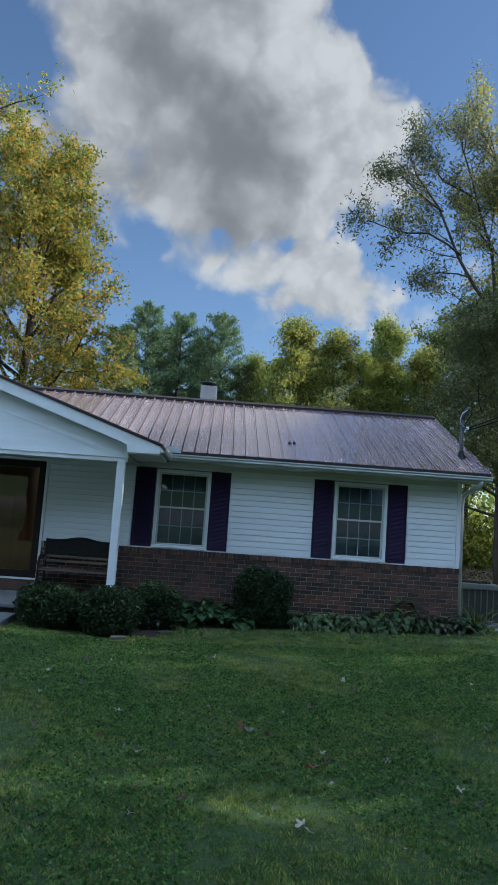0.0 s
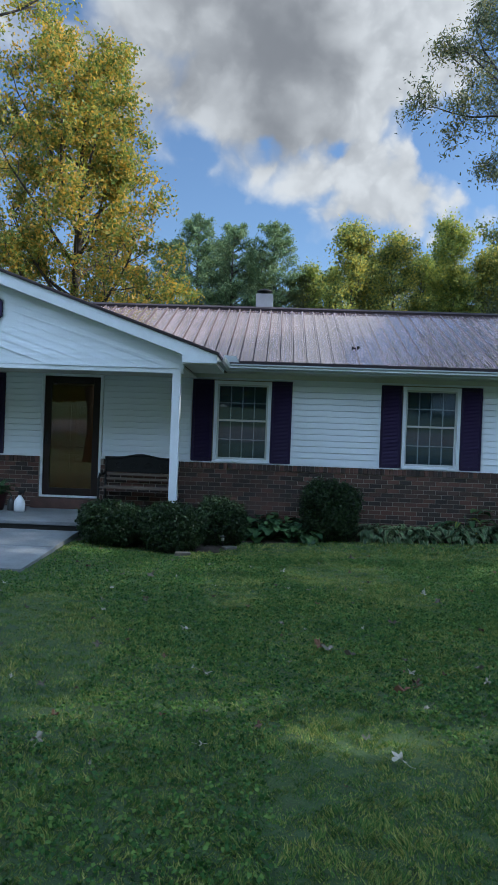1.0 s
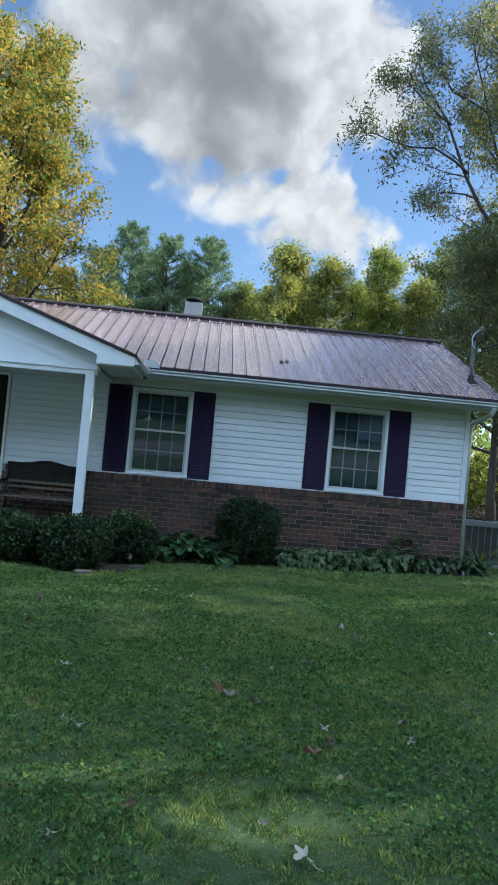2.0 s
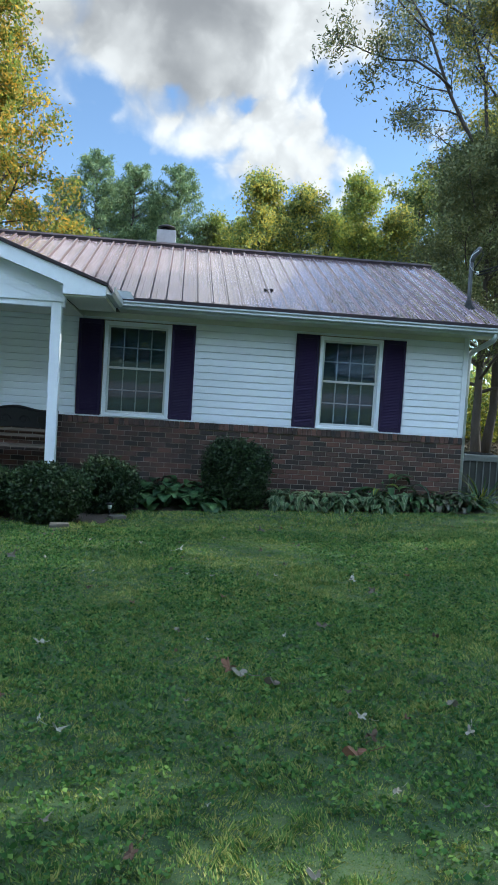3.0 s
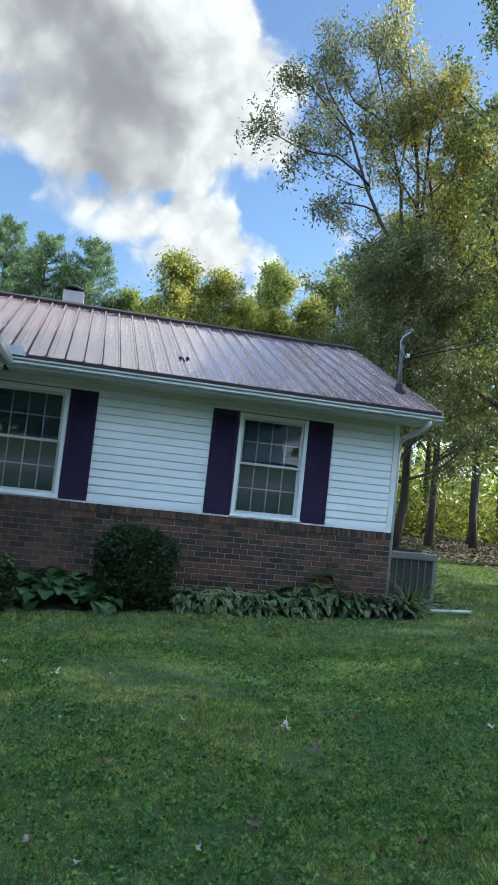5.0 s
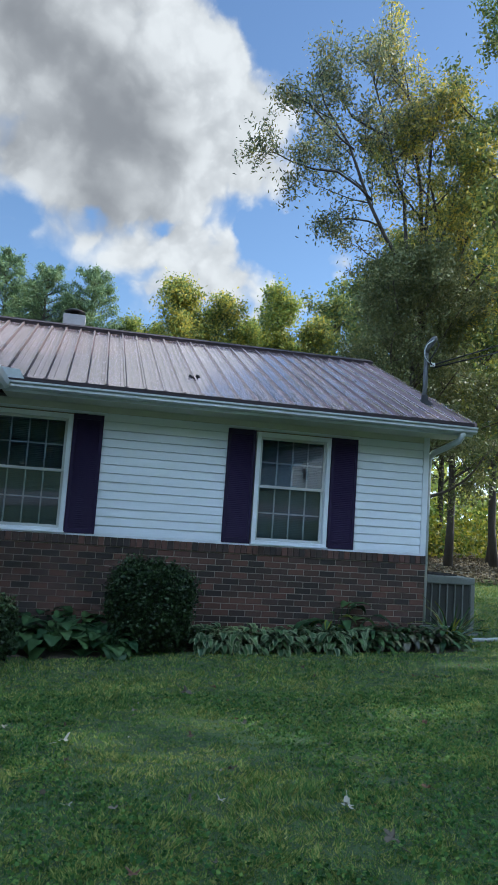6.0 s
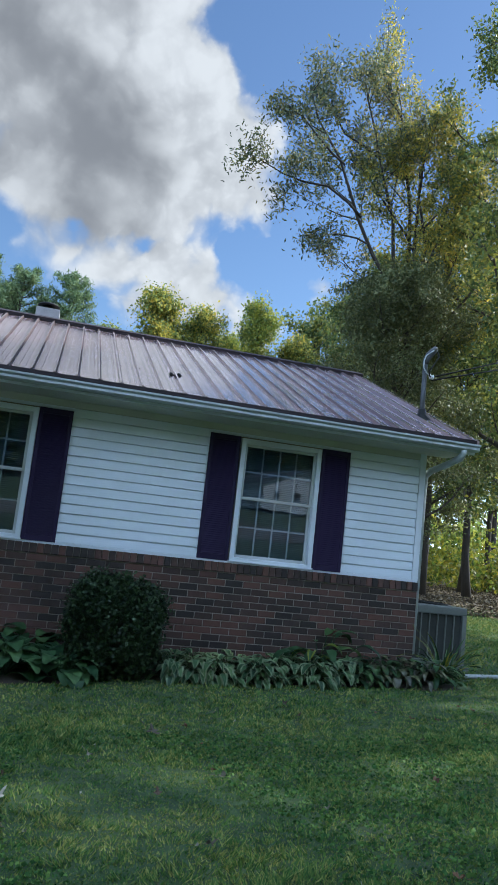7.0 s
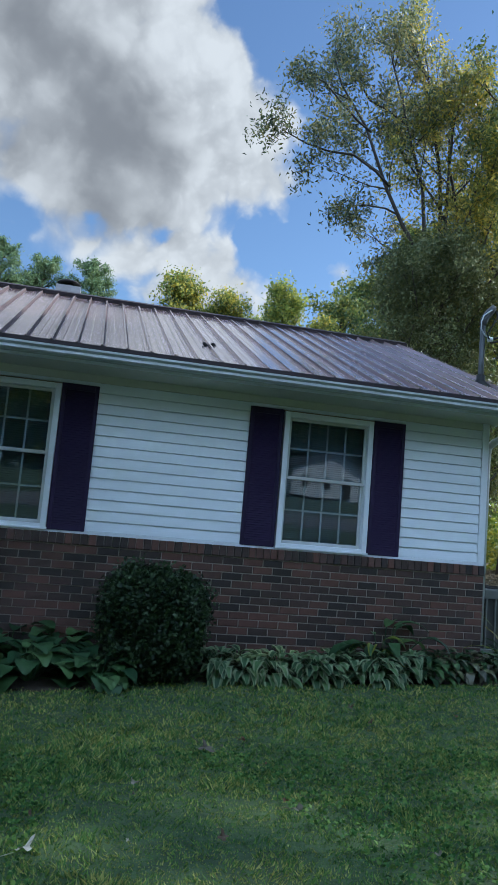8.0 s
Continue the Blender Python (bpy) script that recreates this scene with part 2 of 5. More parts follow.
M_CONC = mat("weathered_concrete", (0.21, 0.22, 0.235), (0.14, 0.15, 0.16), 3.0, 0.85, 0.4, 70, stain=0.25)
# far darker than M_CONC all over, with blotches
M_RISER = mat("dark_concrete", (0.045, 0.045, 0.046), (0.022, 0.022, 0.022), 5.0, 0.9, 0.4, 60, stain=0.3)
M_CHIM = mat("grey_white_block", (0.42, 0.41, 0.42), (0.32, 0.31, 0.33), 8.0, 0.85, 0.5, 40, stain=0.2)
M_PLASTIC = mat("white_plastic", (0.75, 0.76, 0.78), (0.66, 0.67, 0.69), 5.0, 0.35)
M_POT = mat("dark_red_pot", (0.07, 0.022, 0.022), (0.04, 0.014, 0.014), 5.0, 0.5, 0.1, 30)
M_SOIL = mat("dark_mulch", (0.055, 0.038, 0.026), (0.025, 0.018, 0.013), 8.0, 0.95, 0.9, 45)
M_ROAD = mat("pale_asphalt", (0.125, 0.115, 0.108), (0.08, 0.076, 0.073), 2.0, 0.9, 0.4, 60)
M_BARK = mat("grey_brown_bark", (0.085, 0.068, 0.054), (0.036, 0.029, 0.024), 7.0, 0.92, 0.9, 18, stretch=(1, 1, 0.25))
M_LAWN = mat("lawn_soil", (0.042, 0.058, 0.020), (0.014, 0.028, 0.010), 1.3, 0.95, 0.9, 38, third=(0.030, 0.062, 0.016))
M_GRASS = mat("grass_blade", (0.38, 0.35, 0.11), (0.036, 0.100, 0.026), 1.5, 0.62, vary="island", third=(0.122, 0.215, 0.050), translucent=0.3, spec=0.14, own=0.34, span=(0.33, 0.68))
M_LEAF_Y = mat("yellow_green_leaves", (0.64, 0.37, 0.055), (0.12, 0.18, 0.042), 0.35, 0.5, vary="island", third=(0.29, 0.305, 0.052), translucent=0.58, spec=0.4, own=0.46)
M_LEAF_O = mat("olive_autumn_leaves", (0.62, 0.46, 0.065), (0.115, 0.16, 0.055), 0.3, 0.5, vary="island", third=(0.31, 0.31, 0.065), translucent=0.55, spec=0.4, own=0.44)
M_LEAF_G = mat("green_leaves", (0.50, 0.45, 0.08), (0.105, 0.175, 0.055), 0.3, 0.5, vary="island", third=(0.28, 0.335, 0.075), translucent=0.56, spec=0.4, own=0.32)
# greyer leaves for the ash's left, its shaded side put into colour
M_LEAF_A = mat("grey_olive_leaves", (0.36, 0.30, 0.10), (0.085, 0.115, 0.07), 0.3, 0.5, vary="island", third=(0.16, 0.185, 0.085), translucent=0.42, spec=0.4, own=0.46)
M_LEAF_H = mat("olive_gold_leaves", (0.58, 0.47, 0.08), (0.12, 0.17, 0.060), 0.3, 0.5, vary="island", third=(0.27, 0.31, 0.075), translucent=0.56, spec=0.4, own=0.46)
M_LEAF_W = mat("woodland_leaves", (0.34, 0.32, 0.06), (0.060, 0.105, 0.035), 0.3, 0.5, vary="island", third=(0.13, 0.175, 0.048), translucent=0.42, spec=0.4, own=0.40)
M_LEAF_D = mat("dark_green_leaves", (0.22, 0.22, 0.075), (0.075, 0.10, 0.042), 0.4, 0.55, vary="island", third=(0.135, 0.15, 0.056), translucent=0.25, spec=0.4, own=0.32)
M_NEEDLE = mat("blue_green_needles", (0.29, 0.36, 0.15), (0.07, 0.125, 0.070), 0.5, 0.55, vary="island", third=(0.155, 0.225, 0.10), translucent=0.4, spec=0.3, own=0.32)
M_BUSH = mat("clipped_bush_leaves", (0.050, 0.085, 0.035), (0.012, 0.026, 0.014), 2.0, 0.4, vary="island", third=(0.030, 0.055, 0.020), translucent=0.2, spec=0.2)
M_HOSTA = mat("hosta_green", (0.070, 0.13, 0.045), (0.022, 0.058, 0.024), 3.0, 0.5, 0.15, 40, vary="island", third=(0.040, 0.090, 0.032), translucent=0.2, spec=0.25)
M_CLOVER = mat("clover_leaf", (0.125, 0.21, 0.045), (0.030, 0.090, 0.022), 1.5, 0.6, vary="island", third=(0.062, 0.140, 0.032), translucent=0.2, spec=0.15)
M_CREAM = mat("hosta_cream_margin", (0.19, 0.23, 0.13), (0.11, 0.16, 0.08), 5.0, 0.5, translucent=0.2, spec=0.25)
M_FALL_TAN = mat("dry_tan_leaf", (0.36, 0.33, 0.28), (0.09, 0.072, 0.052), 20.0, 0.75, 0.4, 60, vary="object", third=(0.19, 0.165, 0.13))
M_FALL_RUST = mat("rust_leaf", (0.15, 0.068, 0.035), (0.07, 0.035, 0.02), 20.0, 0.75, 0.4, 60, vary="object", third=(0.11, 0.05, 0.027))


# ---- building helpers ----
def ground_height(x, y):
    """Height of the lawn (numbers or arrays): it falls gently to the house, and rises behind to the lane."""
    cx, cy = np.clip(x, 0.0, 8.0), np.clip(y, -13.0, 2.0)
    u, v = np.clip((y + 4.4) / 2.4, 0, 1), np.clip((0.1 - x) / 1.3, 0, 1)
    hill = 0.125 * np.clip(-13.6 - y, 0, 32)
    return -0.15 + 0.028 * (cx - 2.5) - 0.020 * (cy + 4.0) + 0.13 * u * v + hill + 0.012 * np.sin(0.9 * x + 0.4 * y) * np.cos(0.7 * y - 0.3 * x)


def ground_z(x, y):
    return float(ground_height(x, y))


def box(bm, x0, x1, y0, y1, z0, z1, bevel=0.0):
    vs = [bm.verts.new((x, y, z)) for x in (x0, x1) for y in (y0, y1) for z in (z0, z1)]
    fs = [bm.faces.new([vs[i] for i in f]) for f in ((0, 1, 3, 2), (4, 6, 7, 5), (0, 4, 5, 1), (2, 3, 7, 6), (0, 2, 6, 4), (1, 5, 7, 3))]
    if bevel:
        bmesh.ops.bevel(bm, geom=list({e for f in fs for e in f.edges}), offset=bevel, segments=2, affect="EDGES", profile=0.6)
    return fs


def prism(bm, pts, axis, a, b):
    """Extrudes a closed outline along an axis from a to b: pts are (u, v) in the two other axes, in order."""
    def at(u, v, w):
        return {"x": (w, u, v), "y": (u, w, v), "z": (u, v, w)}[axis]
    va = [bm.verts.new(at(u, v, a)) for u, v in pts]
    vb = [bm.verts.new(at(u, v, b)) for u, v in pts]
    n = len(pts)
    bm.faces.new(va)
    bm.faces.new(vb[::-1])
    for i in range(n):
        bm.faces.new((va[i], vb[i], vb[(i + 1) % n], va[(i + 1) % n]))


def tube(bm, pts, radii, sides=7, cap=True):
    rings = []
    pts = [Vector(p) for p in pts]
    for i, p in enumerate(pts):
        d = (pts[min(i + 1, len(pts) - 1)] - pts[max(i - 1, 0)]).normalized()
        u = d.orthogonal().normalized() if i == 0 else (u - d * u.dot(d)).normalized()
        v = d.cross(u)
        r = radii[i] if not isinstance(radii, (int, float)) else radii
        rings.append([bm.verts.new(p + r * (math.cos(a) * u + math.sin(a) * v)) for a in (2 * math.pi * k / sides for k in range(sides))])
    for r0, r1 in zip(rings, rings[1:]):
        for k in range(sides):
            f = bm.faces.new((r0[k], r0[(k + 1) % sides], r1[(k + 1) % sides], r1[k]))
            f.smooth = True
    if cap:
        bm.faces.new(rings[0][::-1])
        bm.faces.new(rings[-1])


def lathe(bm, profile, n=20, cx=0.0, cy=0.0):
    rings = [[bm.verts.new((cx + r * math.cos(2 * math.pi * k / n), cy + r * math.sin(2 * math.pi * k / n), z)) for k in range(n)] for r, z in profile]
    for r0, r1 in zip(rings, rings[1:]):
        for k in range(n):
            f = bm.faces.new((r0[k], r0[(k + 1) % n], r1[(k + 1) % n], r1[k]))
            f.smooth = True
    bm.faces.new(rings[0][::-1])
    bm.faces.new(rings[-1])


def mesh_of(name, bm, material, recalc=True):
    if recalc:
        bmesh.ops.recalc_face_normals(bm, faces=bm.faces)
    me = bpy.data.meshes.new(name)
    bm.to_mesh(me)
    bm.free()
    for m in material if isinstance(material, (list, tuple)) else (material,):
        me.materials.append(m)
    return me


def part(name, bm, material, parent=None, label="", recalc=True):
    ob = new(name, mesh_of(name, bm, material, recalc))
    ob.parent = parent
    return tagged(ob, label)


def piece(name, me, parent, m):
    ob = new(name, me)
    ob.parent = parent
    ob.matrix_basis = m
    return ob


def thing(name, x, y, z, label, category, group="", kind=""):
    ob = new(name)
    ob.empty_display_size = 0.2
    ob.location = (x, y, z)
    return tagged(ob, label, category, group, kind)


def raw_mesh(name, verts, quads, material, indices=None):
    me = bpy.data.meshes.new(name)
    verts = np.asarray(verts, np.float32)
    quads = np.asarray(quads, np.int32)
    k = quads.shape[1]
    me.vertices.add(len(verts))
    me.vertices.foreach_set("co", verts.ravel())
    me.loops.add(quads.size)
    me.loops.foreach_set("vertex_index", quads.ravel())
    me.polygons.add(len(quads))
    me.polygons.foreach_set("loop_start", np.arange(0, quads.size, k, dtype=np.int32))
    for m in material if isinstance(material, (list, tuple)) else (material,):
        me.materials.append(m)
    if indices is not None:
        me.polygons.foreach_set("material_index", np.asarray(indices, np.int32))
    me.update(calc_edges=True)
    me.validate()
    return me


def leaf_mesh(name, centres, size, rng, material, aspect=0.55, flat=0.0, lean=None):
    """One small kite-shaped leaf at each centre, turned at random; flat: how far they lie level."""
    n = len(centres)
    d = rng.normal(size=(n, 3))
    d[:, 2] *= 1 - flat
    if lean is not None:
        d = d + lean
    d /= np.linalg.norm(d, axis=1)[:, None] + 1e-9
    e = rng.normal(size=(n, 3))
    e -= d * np.sum(d * e, axis=1)[:, None]
    e /= np.linalg.norm(e, axis=1)[:, None] + 1e-9
    nrm = np.cross(d, e)
    s = size * rng.uniform(0.6, 1.3, n)[:, None]
    w = s * aspect * 0.5
    v = np.empty((n, 4, 3))
    v[:, 0] = centres - d * s * 0.5
    v[:, 1] = centres + e * w + nrm * s * 0.10
    v[:, 2] = centres + d * s * 0.5 - nrm * s * 0.08
    v[:, 3] = centres - e * w + nrm * s * 0.10
    return raw_mesh(name, v.reshape(-1, 3), np.arange(4 * n).reshape(-1, 4), material)


# ---- ground ----
def axis_steps(lo, hi, step, reach):
    near = list(np.arange(lo, hi + step / 2, step))
    out_lo, out_hi, s = [], [], step
    a, b = lo, hi
    while a > -reach:
        s *= 1.5
        a -= s
        b += s
        out_lo.insert(0, a)
        out_hi.append(b)
    return out_lo + near + out_hi


def ground_mesh():
    xs, ys = axis_steps(-10, 16, 0.4, 600), axis_steps(-16, 12, 0.4, 600)
    verts = [(x, y, ground_z(x, y)) for y in ys for x in xs]
    n = len(xs)
    quads = [(j * n + i, j * n + i + 1, (j + 1) * n + i + 1, (j + 1) * n + i) for j in range(len(ys) - 1) for i in range(n - 1)]
    return raw_mesh("ground", verts, quads, M_LAWN)


ground = tagged(new("ground", ground_mesh()), "mown green lawn on bare dark soil, sloping gently", "lawn", kind="structure")

# ---- house: the measures that the parts share ----
EAVE_Y, EAVE_Z, RIDGE_Y, RIDGE_Z = -0.53, 2.645, 3.22, 4.20
ROOF_L, ROOF_R, RIB_SHIFT = -8.9, 6.32, 0.066
SLOPE = (RIDGE_Z - EAVE_Z) / (RIDGE_Y - EAVE_Y)
CORNER, LEFT_END, BACK_Y = 5.95, -8.5, 6.44
SILL, TOP = 0.965, 2.52
WINDOWS = ((-4.62, -3.64), (0.385, 1.37), (3.62, 4.60))
WIN_Z = (0.975, 2.37)
DOOR = (-2.58, -1.60, 0.28, 2.36)
GABLE_X, GABLE_Z, GABLE_EAVE_X, GABLE_EAVE_Z, GABLE_Y = -2.95, 3.83, 0.58, 2.60, -1.72
RAKE = (GABLE_Z - GABLE_EAVE_Z) / (GABLE_EAVE_X - GABLE_X)

house = thing("house", 0, 0, 0, "single-storey house with white vinyl siding, brick base and burgundy metal roof", "house")


def walls():
    bm = bmesh.new()
    spans = [(LEFT_END, WINDOWS[0][0]), (WINDOWS[0][1], DOOR[0]), (DOOR[1], WINDOWS[1][0]), (WINDOWS[1][1], WINDOWS[2][0]), (WINDOWS[2][1], CORNER)]
    for a, b in spans:
        box(bm, a, b, 0.035, 0.16, -0.4, TOP)
    for a, b in WINDOWS:
        box(bm, a, b, 0.035, 0.16, -0.4, WIN_Z[0])
        box(bm, a, b, 0.035, 0.16, WIN_Z[1], TOP)
    box(bm, DOOR[0], DOOR[1], 0.035, 0.16, -0.4, DOOR[2])
    box(bm, DOOR[0], DOOR[1], 0.035, 0.16, DOOR[3], TOP)
    front = part("wall_front", bm, M_MORTAR, house)
    for name, x0, x1 in (("wall_side", CORNER - 0.13, CORNER - 0.005), ("wall_side", LEFT_END, LEFT_END + 0.13)):
        bm = bmesh.new()
        prism(bm, [(0.17, -0.4), (BACK_Y, -0.4), (BACK_Y, TOP), (RIDGE_Y, RIDGE_Z - 0.10), (0.17, TOP)], "x", x0, x1)
        part(name, bm, M_SIDING, house)
    bm = bmesh.new()
    box(bm, LEFT_END + 0.13, CORNER - 0.13, BACK_Y - 0.13, BACK_Y, -0.4, TOP)
    part("wall_back", bm, M_SIDING, house)
    bm = bmesh.new()
    box(bm, LEFT_END + 0.14, CORNER - 0.14, 0.17, BACK_Y - 0.14, 0.1, 0.2)
    part("floor", bm, M_ROOM, house)
    bm = bmesh.new()
    box(bm, LEFT_END + 0.14, CORNER - 0.14, 0.17, BACK_Y - 0.14, TOP + 0.005, TOP + 0.05)
    part("ceiling", bm, M_ROOM, house)
    bm = bmesh.new()
    for x in (-3.0, 2.5):
        box(bm, x, x + 0.1, 0.17, BACK_Y - 0.14, 0.205, TOP)
    box(bm, LEFT_END + 0.14, CORNER - 0.14, 3.2, 3.3, 0.205, TOP)
    part("partition_wall", bm, M_ROOM, house)
    return front


wall_front = walls()


def roof():
    n = math.ceil((ROOF_R - ROOF_L) / 0.914)
    pitch = (ROOF_R - ROOF_L) / n
    length = math.hypot(RIDGE_Y - EAVE_Y, RIDGE_Z - EAVE_Z)

    def panel_mesh(width):
        # a ribbed sheet: four high ribs and low ones between, along local y
        prof, rib = [], pitch / 4
        for k in range(4):
            x = k * rib
            prof += [(x, 0.0), (x + 0.007, 0.034), (x + 0.024, 0.034), (x + 0.031, 0.0), (x + 0.042, 0.0), (x + 0.105, 0.0), (x + 0.112, 0.004), (x + 0.122, 0.004),
                     (x + 0.129, 0.0), (x + 0.168, 0.0), (x + 0.175, 0.004), (x + 0.185, 0.004), (x + 0.192, 0.0)]
        prof = [p for p in prof if p[0] < width] + [(width, 0.0)]
        bm = bmesh.new()
        rows = [[bm.verts.new((x, y, z + o)) for x, z in prof] for y, o in ((0, -0.008), (0, 0.0), (length, 0.0))]
        for a, b in zip(rows, rows[1:]):
            for i in range(len(prof) - 1):
                # shade is painted on each high rib's right flank and foot
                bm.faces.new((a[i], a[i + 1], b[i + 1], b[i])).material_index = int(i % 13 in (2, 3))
        # screw heads along two purlins
        for y in (0.12, 1.15, 2.2, 3.3):
            for k in range(4):
                x = k * rib + 0.050
                if x > width - 0.02:
                    continue
                vs = [bm.verts.new((x + 0.008 * math.cos(a), y + 0.008 * math.sin(a), z)) for z in (0.0, 0.007) for a in (0, 1.57, 3.14, 4.71)]
                bm.faces.new(vs[4:])
                for i in range(4):
                    bm.faces.new((vs[i], vs[(i + 1) % 4], vs[4 + (i + 1) % 4], vs[4 + i]))
        return mesh_of("roof_panel", bm, (M_ROOF, M_RIB_SHADE))

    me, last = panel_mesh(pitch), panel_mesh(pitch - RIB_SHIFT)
    bm = bmesh.new()
    t = 0.06
    prism(bm, [(EAVE_Y + 0.02, EAVE_Z - 0.012), (RIDGE_Y, RIDGE_Z - 0.012), (2 * RIDGE_Y - EAVE_Y - 0.02, EAVE_Z - 0.012), (2 * RIDGE_Y - EAVE_Y - 0.02, EAVE_Z - t),
               (RIDGE_Y, RIDGE_Z - t), (EAVE_Y + 0.02, EAVE_Z - t)], "x", ROOF_L + 0.01, ROOF_R - 0.01)
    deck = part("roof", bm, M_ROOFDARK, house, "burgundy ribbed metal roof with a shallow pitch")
    ang = math.degrees(math.atan(SLOPE))
    for i in range(n):
        x = ROOF_L + RIB_SHIFT + i * pitch
        sheet, wide = (me, pitch) if i < n - 1 else (last, pitch - RIB_SHIFT)
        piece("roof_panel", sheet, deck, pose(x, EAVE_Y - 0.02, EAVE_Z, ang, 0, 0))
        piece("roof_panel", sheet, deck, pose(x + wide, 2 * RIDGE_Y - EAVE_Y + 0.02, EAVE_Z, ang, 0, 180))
    bm = bmesh.new()
    prism(bm, [(RIDGE_Y - 0.15, RIDGE_Z + 0.004), (RIDGE_Y, RIDGE_Z + 0.066), (RIDGE_Y + 0.15, RIDGE_Z + 0.004), (RIDGE_Y + 0.14, RIDGE_Z - 0.045), (RIDGE_Y, RIDGE_Z + 0.02),
               (RIDGE_Y - 0.14, RIDGE_Z - 0.045)], "x", ROOF_L, ROOF_R + 0.01)
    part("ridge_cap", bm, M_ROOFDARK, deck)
    for side, x0, x1 in ((1, ROOF_R - 0.05, ROOF_R + 0.012), (0, ROOF_L - 0.012, ROOF_L + 0.05)):
        bm = bmesh.new()
        for y0, y1, z0, z1 in ((EAVE_Y - 0.02, RIDGE_Y, EAVE_Z, RIDGE_Z), (2 * RIDGE_Y - EAVE_Y + 0.02, RIDGE_Y, EAVE_Z, RIDGE_Z)):
            prism(bm, [(y0, z0 + 0.024), (y1, z1 + 0.024), (y1, z1 - 0.07), (y0, z0 - 0.07)], "x", x0, x1)
        part("rake_trim", bm, M_ROOF, deck)
        bm = bmesh.new()
        xa, xb = (CORNER, ROOF_R - 0.055) if side else (ROOF_L + 0.055, LEFT_END)
        prism(bm, [(EAVE_Y + 0.03, EAVE_Z - 0.075), (RIDGE_Y, RIDGE_Z - 0.065), (2 * RIDGE_Y - EAVE_Y - 0.03, EAVE_Z - 0.075), (2 * RIDGE_Y - EAVE_Y - 0.03, EAVE_Z - 0.105),
                   (RIDGE_Y, RIDGE_Z - 0.10), (EAVE_Y + 0.03, EAVE_Z - 0.105)], "x", xa, xb)
        part("rake_soffit", bm, M_SOFFIT, house)
    # a near-black strip draws the dark line under the sheets' ends
    bm = bmesh.new()
    box(bm, GABLE_EAVE_X + 0.05, ROOF_R - 0.03, EAVE_Y - 0.034, EAVE_Y - 0.022, EAVE_Z - 0.045, EAVE_Z + 0.016)
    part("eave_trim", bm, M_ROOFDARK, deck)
    # two small dark bits caught behind a rib, and a patch near the mast
    for x, y in ((2.78, 0.44), (2.88, 0.48)):
        bm = bmesh.new()
        z = EAVE_Z + SLOPE * (y - EAVE_Y) + 0.005
        bmesh.ops.create_icosphere(bm, subdivisions=1, radius=0.034, matrix=pose(x, y, z + 0.010, 20, 30, 40) @ Matrix.Diagonal((1.2, 0.8, 0.8, 1)))
        part("roof_debris", bm, M_BLACK, deck, "dark bit of debris lying on the roof")


roof()


def eaves():
    x0, x1 = GABLE_EAVE_X + 0.02, ROOF_R - 0.02
    for a, b in ((x0, x1), (ROOF_L + 0.02, 2 * GABLE_X - GABLE_EAVE_X - 0.02)):
        bm = bmesh.new()
        prism(bm, [(-0.50, 2.50), (0.03, 2.50), (0.03, 2.52), (-0.50, 2.52)], "x", a, min(b, CORNER + 0.3))
        part("soffit", bm, M_SOFFIT, house)
        bm = bmesh.new()
        box(bm, a, b, -0.515, -0.49, 2.495, 2.635)
        part("fascia", bm, M_TRIM, house)
        # an ogee gutter, open at the top
        bm = bmesh.new()
        low = lambda pts: [(u, 2.520 + (v - 2.525) * 0.74) for u, v in pts]
        prism(bm, low([(-0.518, 2.64), (-0.518, 2.525), (-0.60, 2.525), (-0.625, 2.55), (-0.618, 2.585), (-0.645, 2.61), (-0.645, 2.635), (-0.640, 2.635), (-0.638, 2.612),
                   (-0.612, 2.588), (-0.618, 2.552), (-0.597, 2.531), (-0.524, 2.531), (-0.524, 2.64)]), "x", a, b)
        for x in (a, b - 0.004):
            prism(bm, low([(-0.518, 2.635), (-0.518, 2.527), (-0.60, 2.527), (-0.624, 2.55), (-0.618, 2.585), (-0.643, 2.61), (-0.643, 2.633)]), "x", x, x + 0.004)
        part("gutter", bm, M_GUTTER, house, "white aluminium gutter along the eave")
    # a bent guard on the gutter's lip, where the valley pours in
    bm = bmesh.new()
    prism(bm, [(0.56, 2.625), (0.585, 2.735), (0.775, 2.725), (0.83, 2.625)], "y", -0.650, -0.647)
    prism(bm, [(-0.650, 2.625), (-0.647, 2.625), (-0.50, 2.70), (-0.50, 2.704)], "x", 0.565, 0.568)
    part("splash_guard", bm, M_GUTTER, house, "small bent metal splash guard on the gutter")
    # the downspout's elbow at the corner, and its pipe down the side wall
    bm = bmesh.new()
    tube(bm, [(6.12, -0.57, 2.54), (6.12, -0.57, 2.49), (6.11, -0.52, 2.43), (6.07, -0.25, 2.36), (6.03, -0.02, 2.31), (6.01, 0.08, 2.25), (6.01, 0.10, 2.1), (6.01, 0.10, 0.1)], 0.042, 10)
    part("downspout", bm, M_GUTTER, house, "white downspout with a bent elbow")
    bm = bmesh.new()
    box(bm, LEFT_END, CORNER, 0.002, 0.034, 2.425, 2.505)
    part("frieze_board", bm, M_SOFFIT, house)
    bm = bmesh.new()
    box(bm, CORNER - 0.065, CORNER + 0.012, -0.012, 0.034, SILL, 2.50)
    box(bm, CORNER - 0.004, CORNER + 0.012, 0.034, 0.10, SILL, 2.50)
    part("corner_post", bm, M_TRIM, house)
    for a, b in ((LEFT_END, DOOR[0] - 0.05), (DOOR[1] + 0.05, CORNER)):
        bm = bmesh.new()
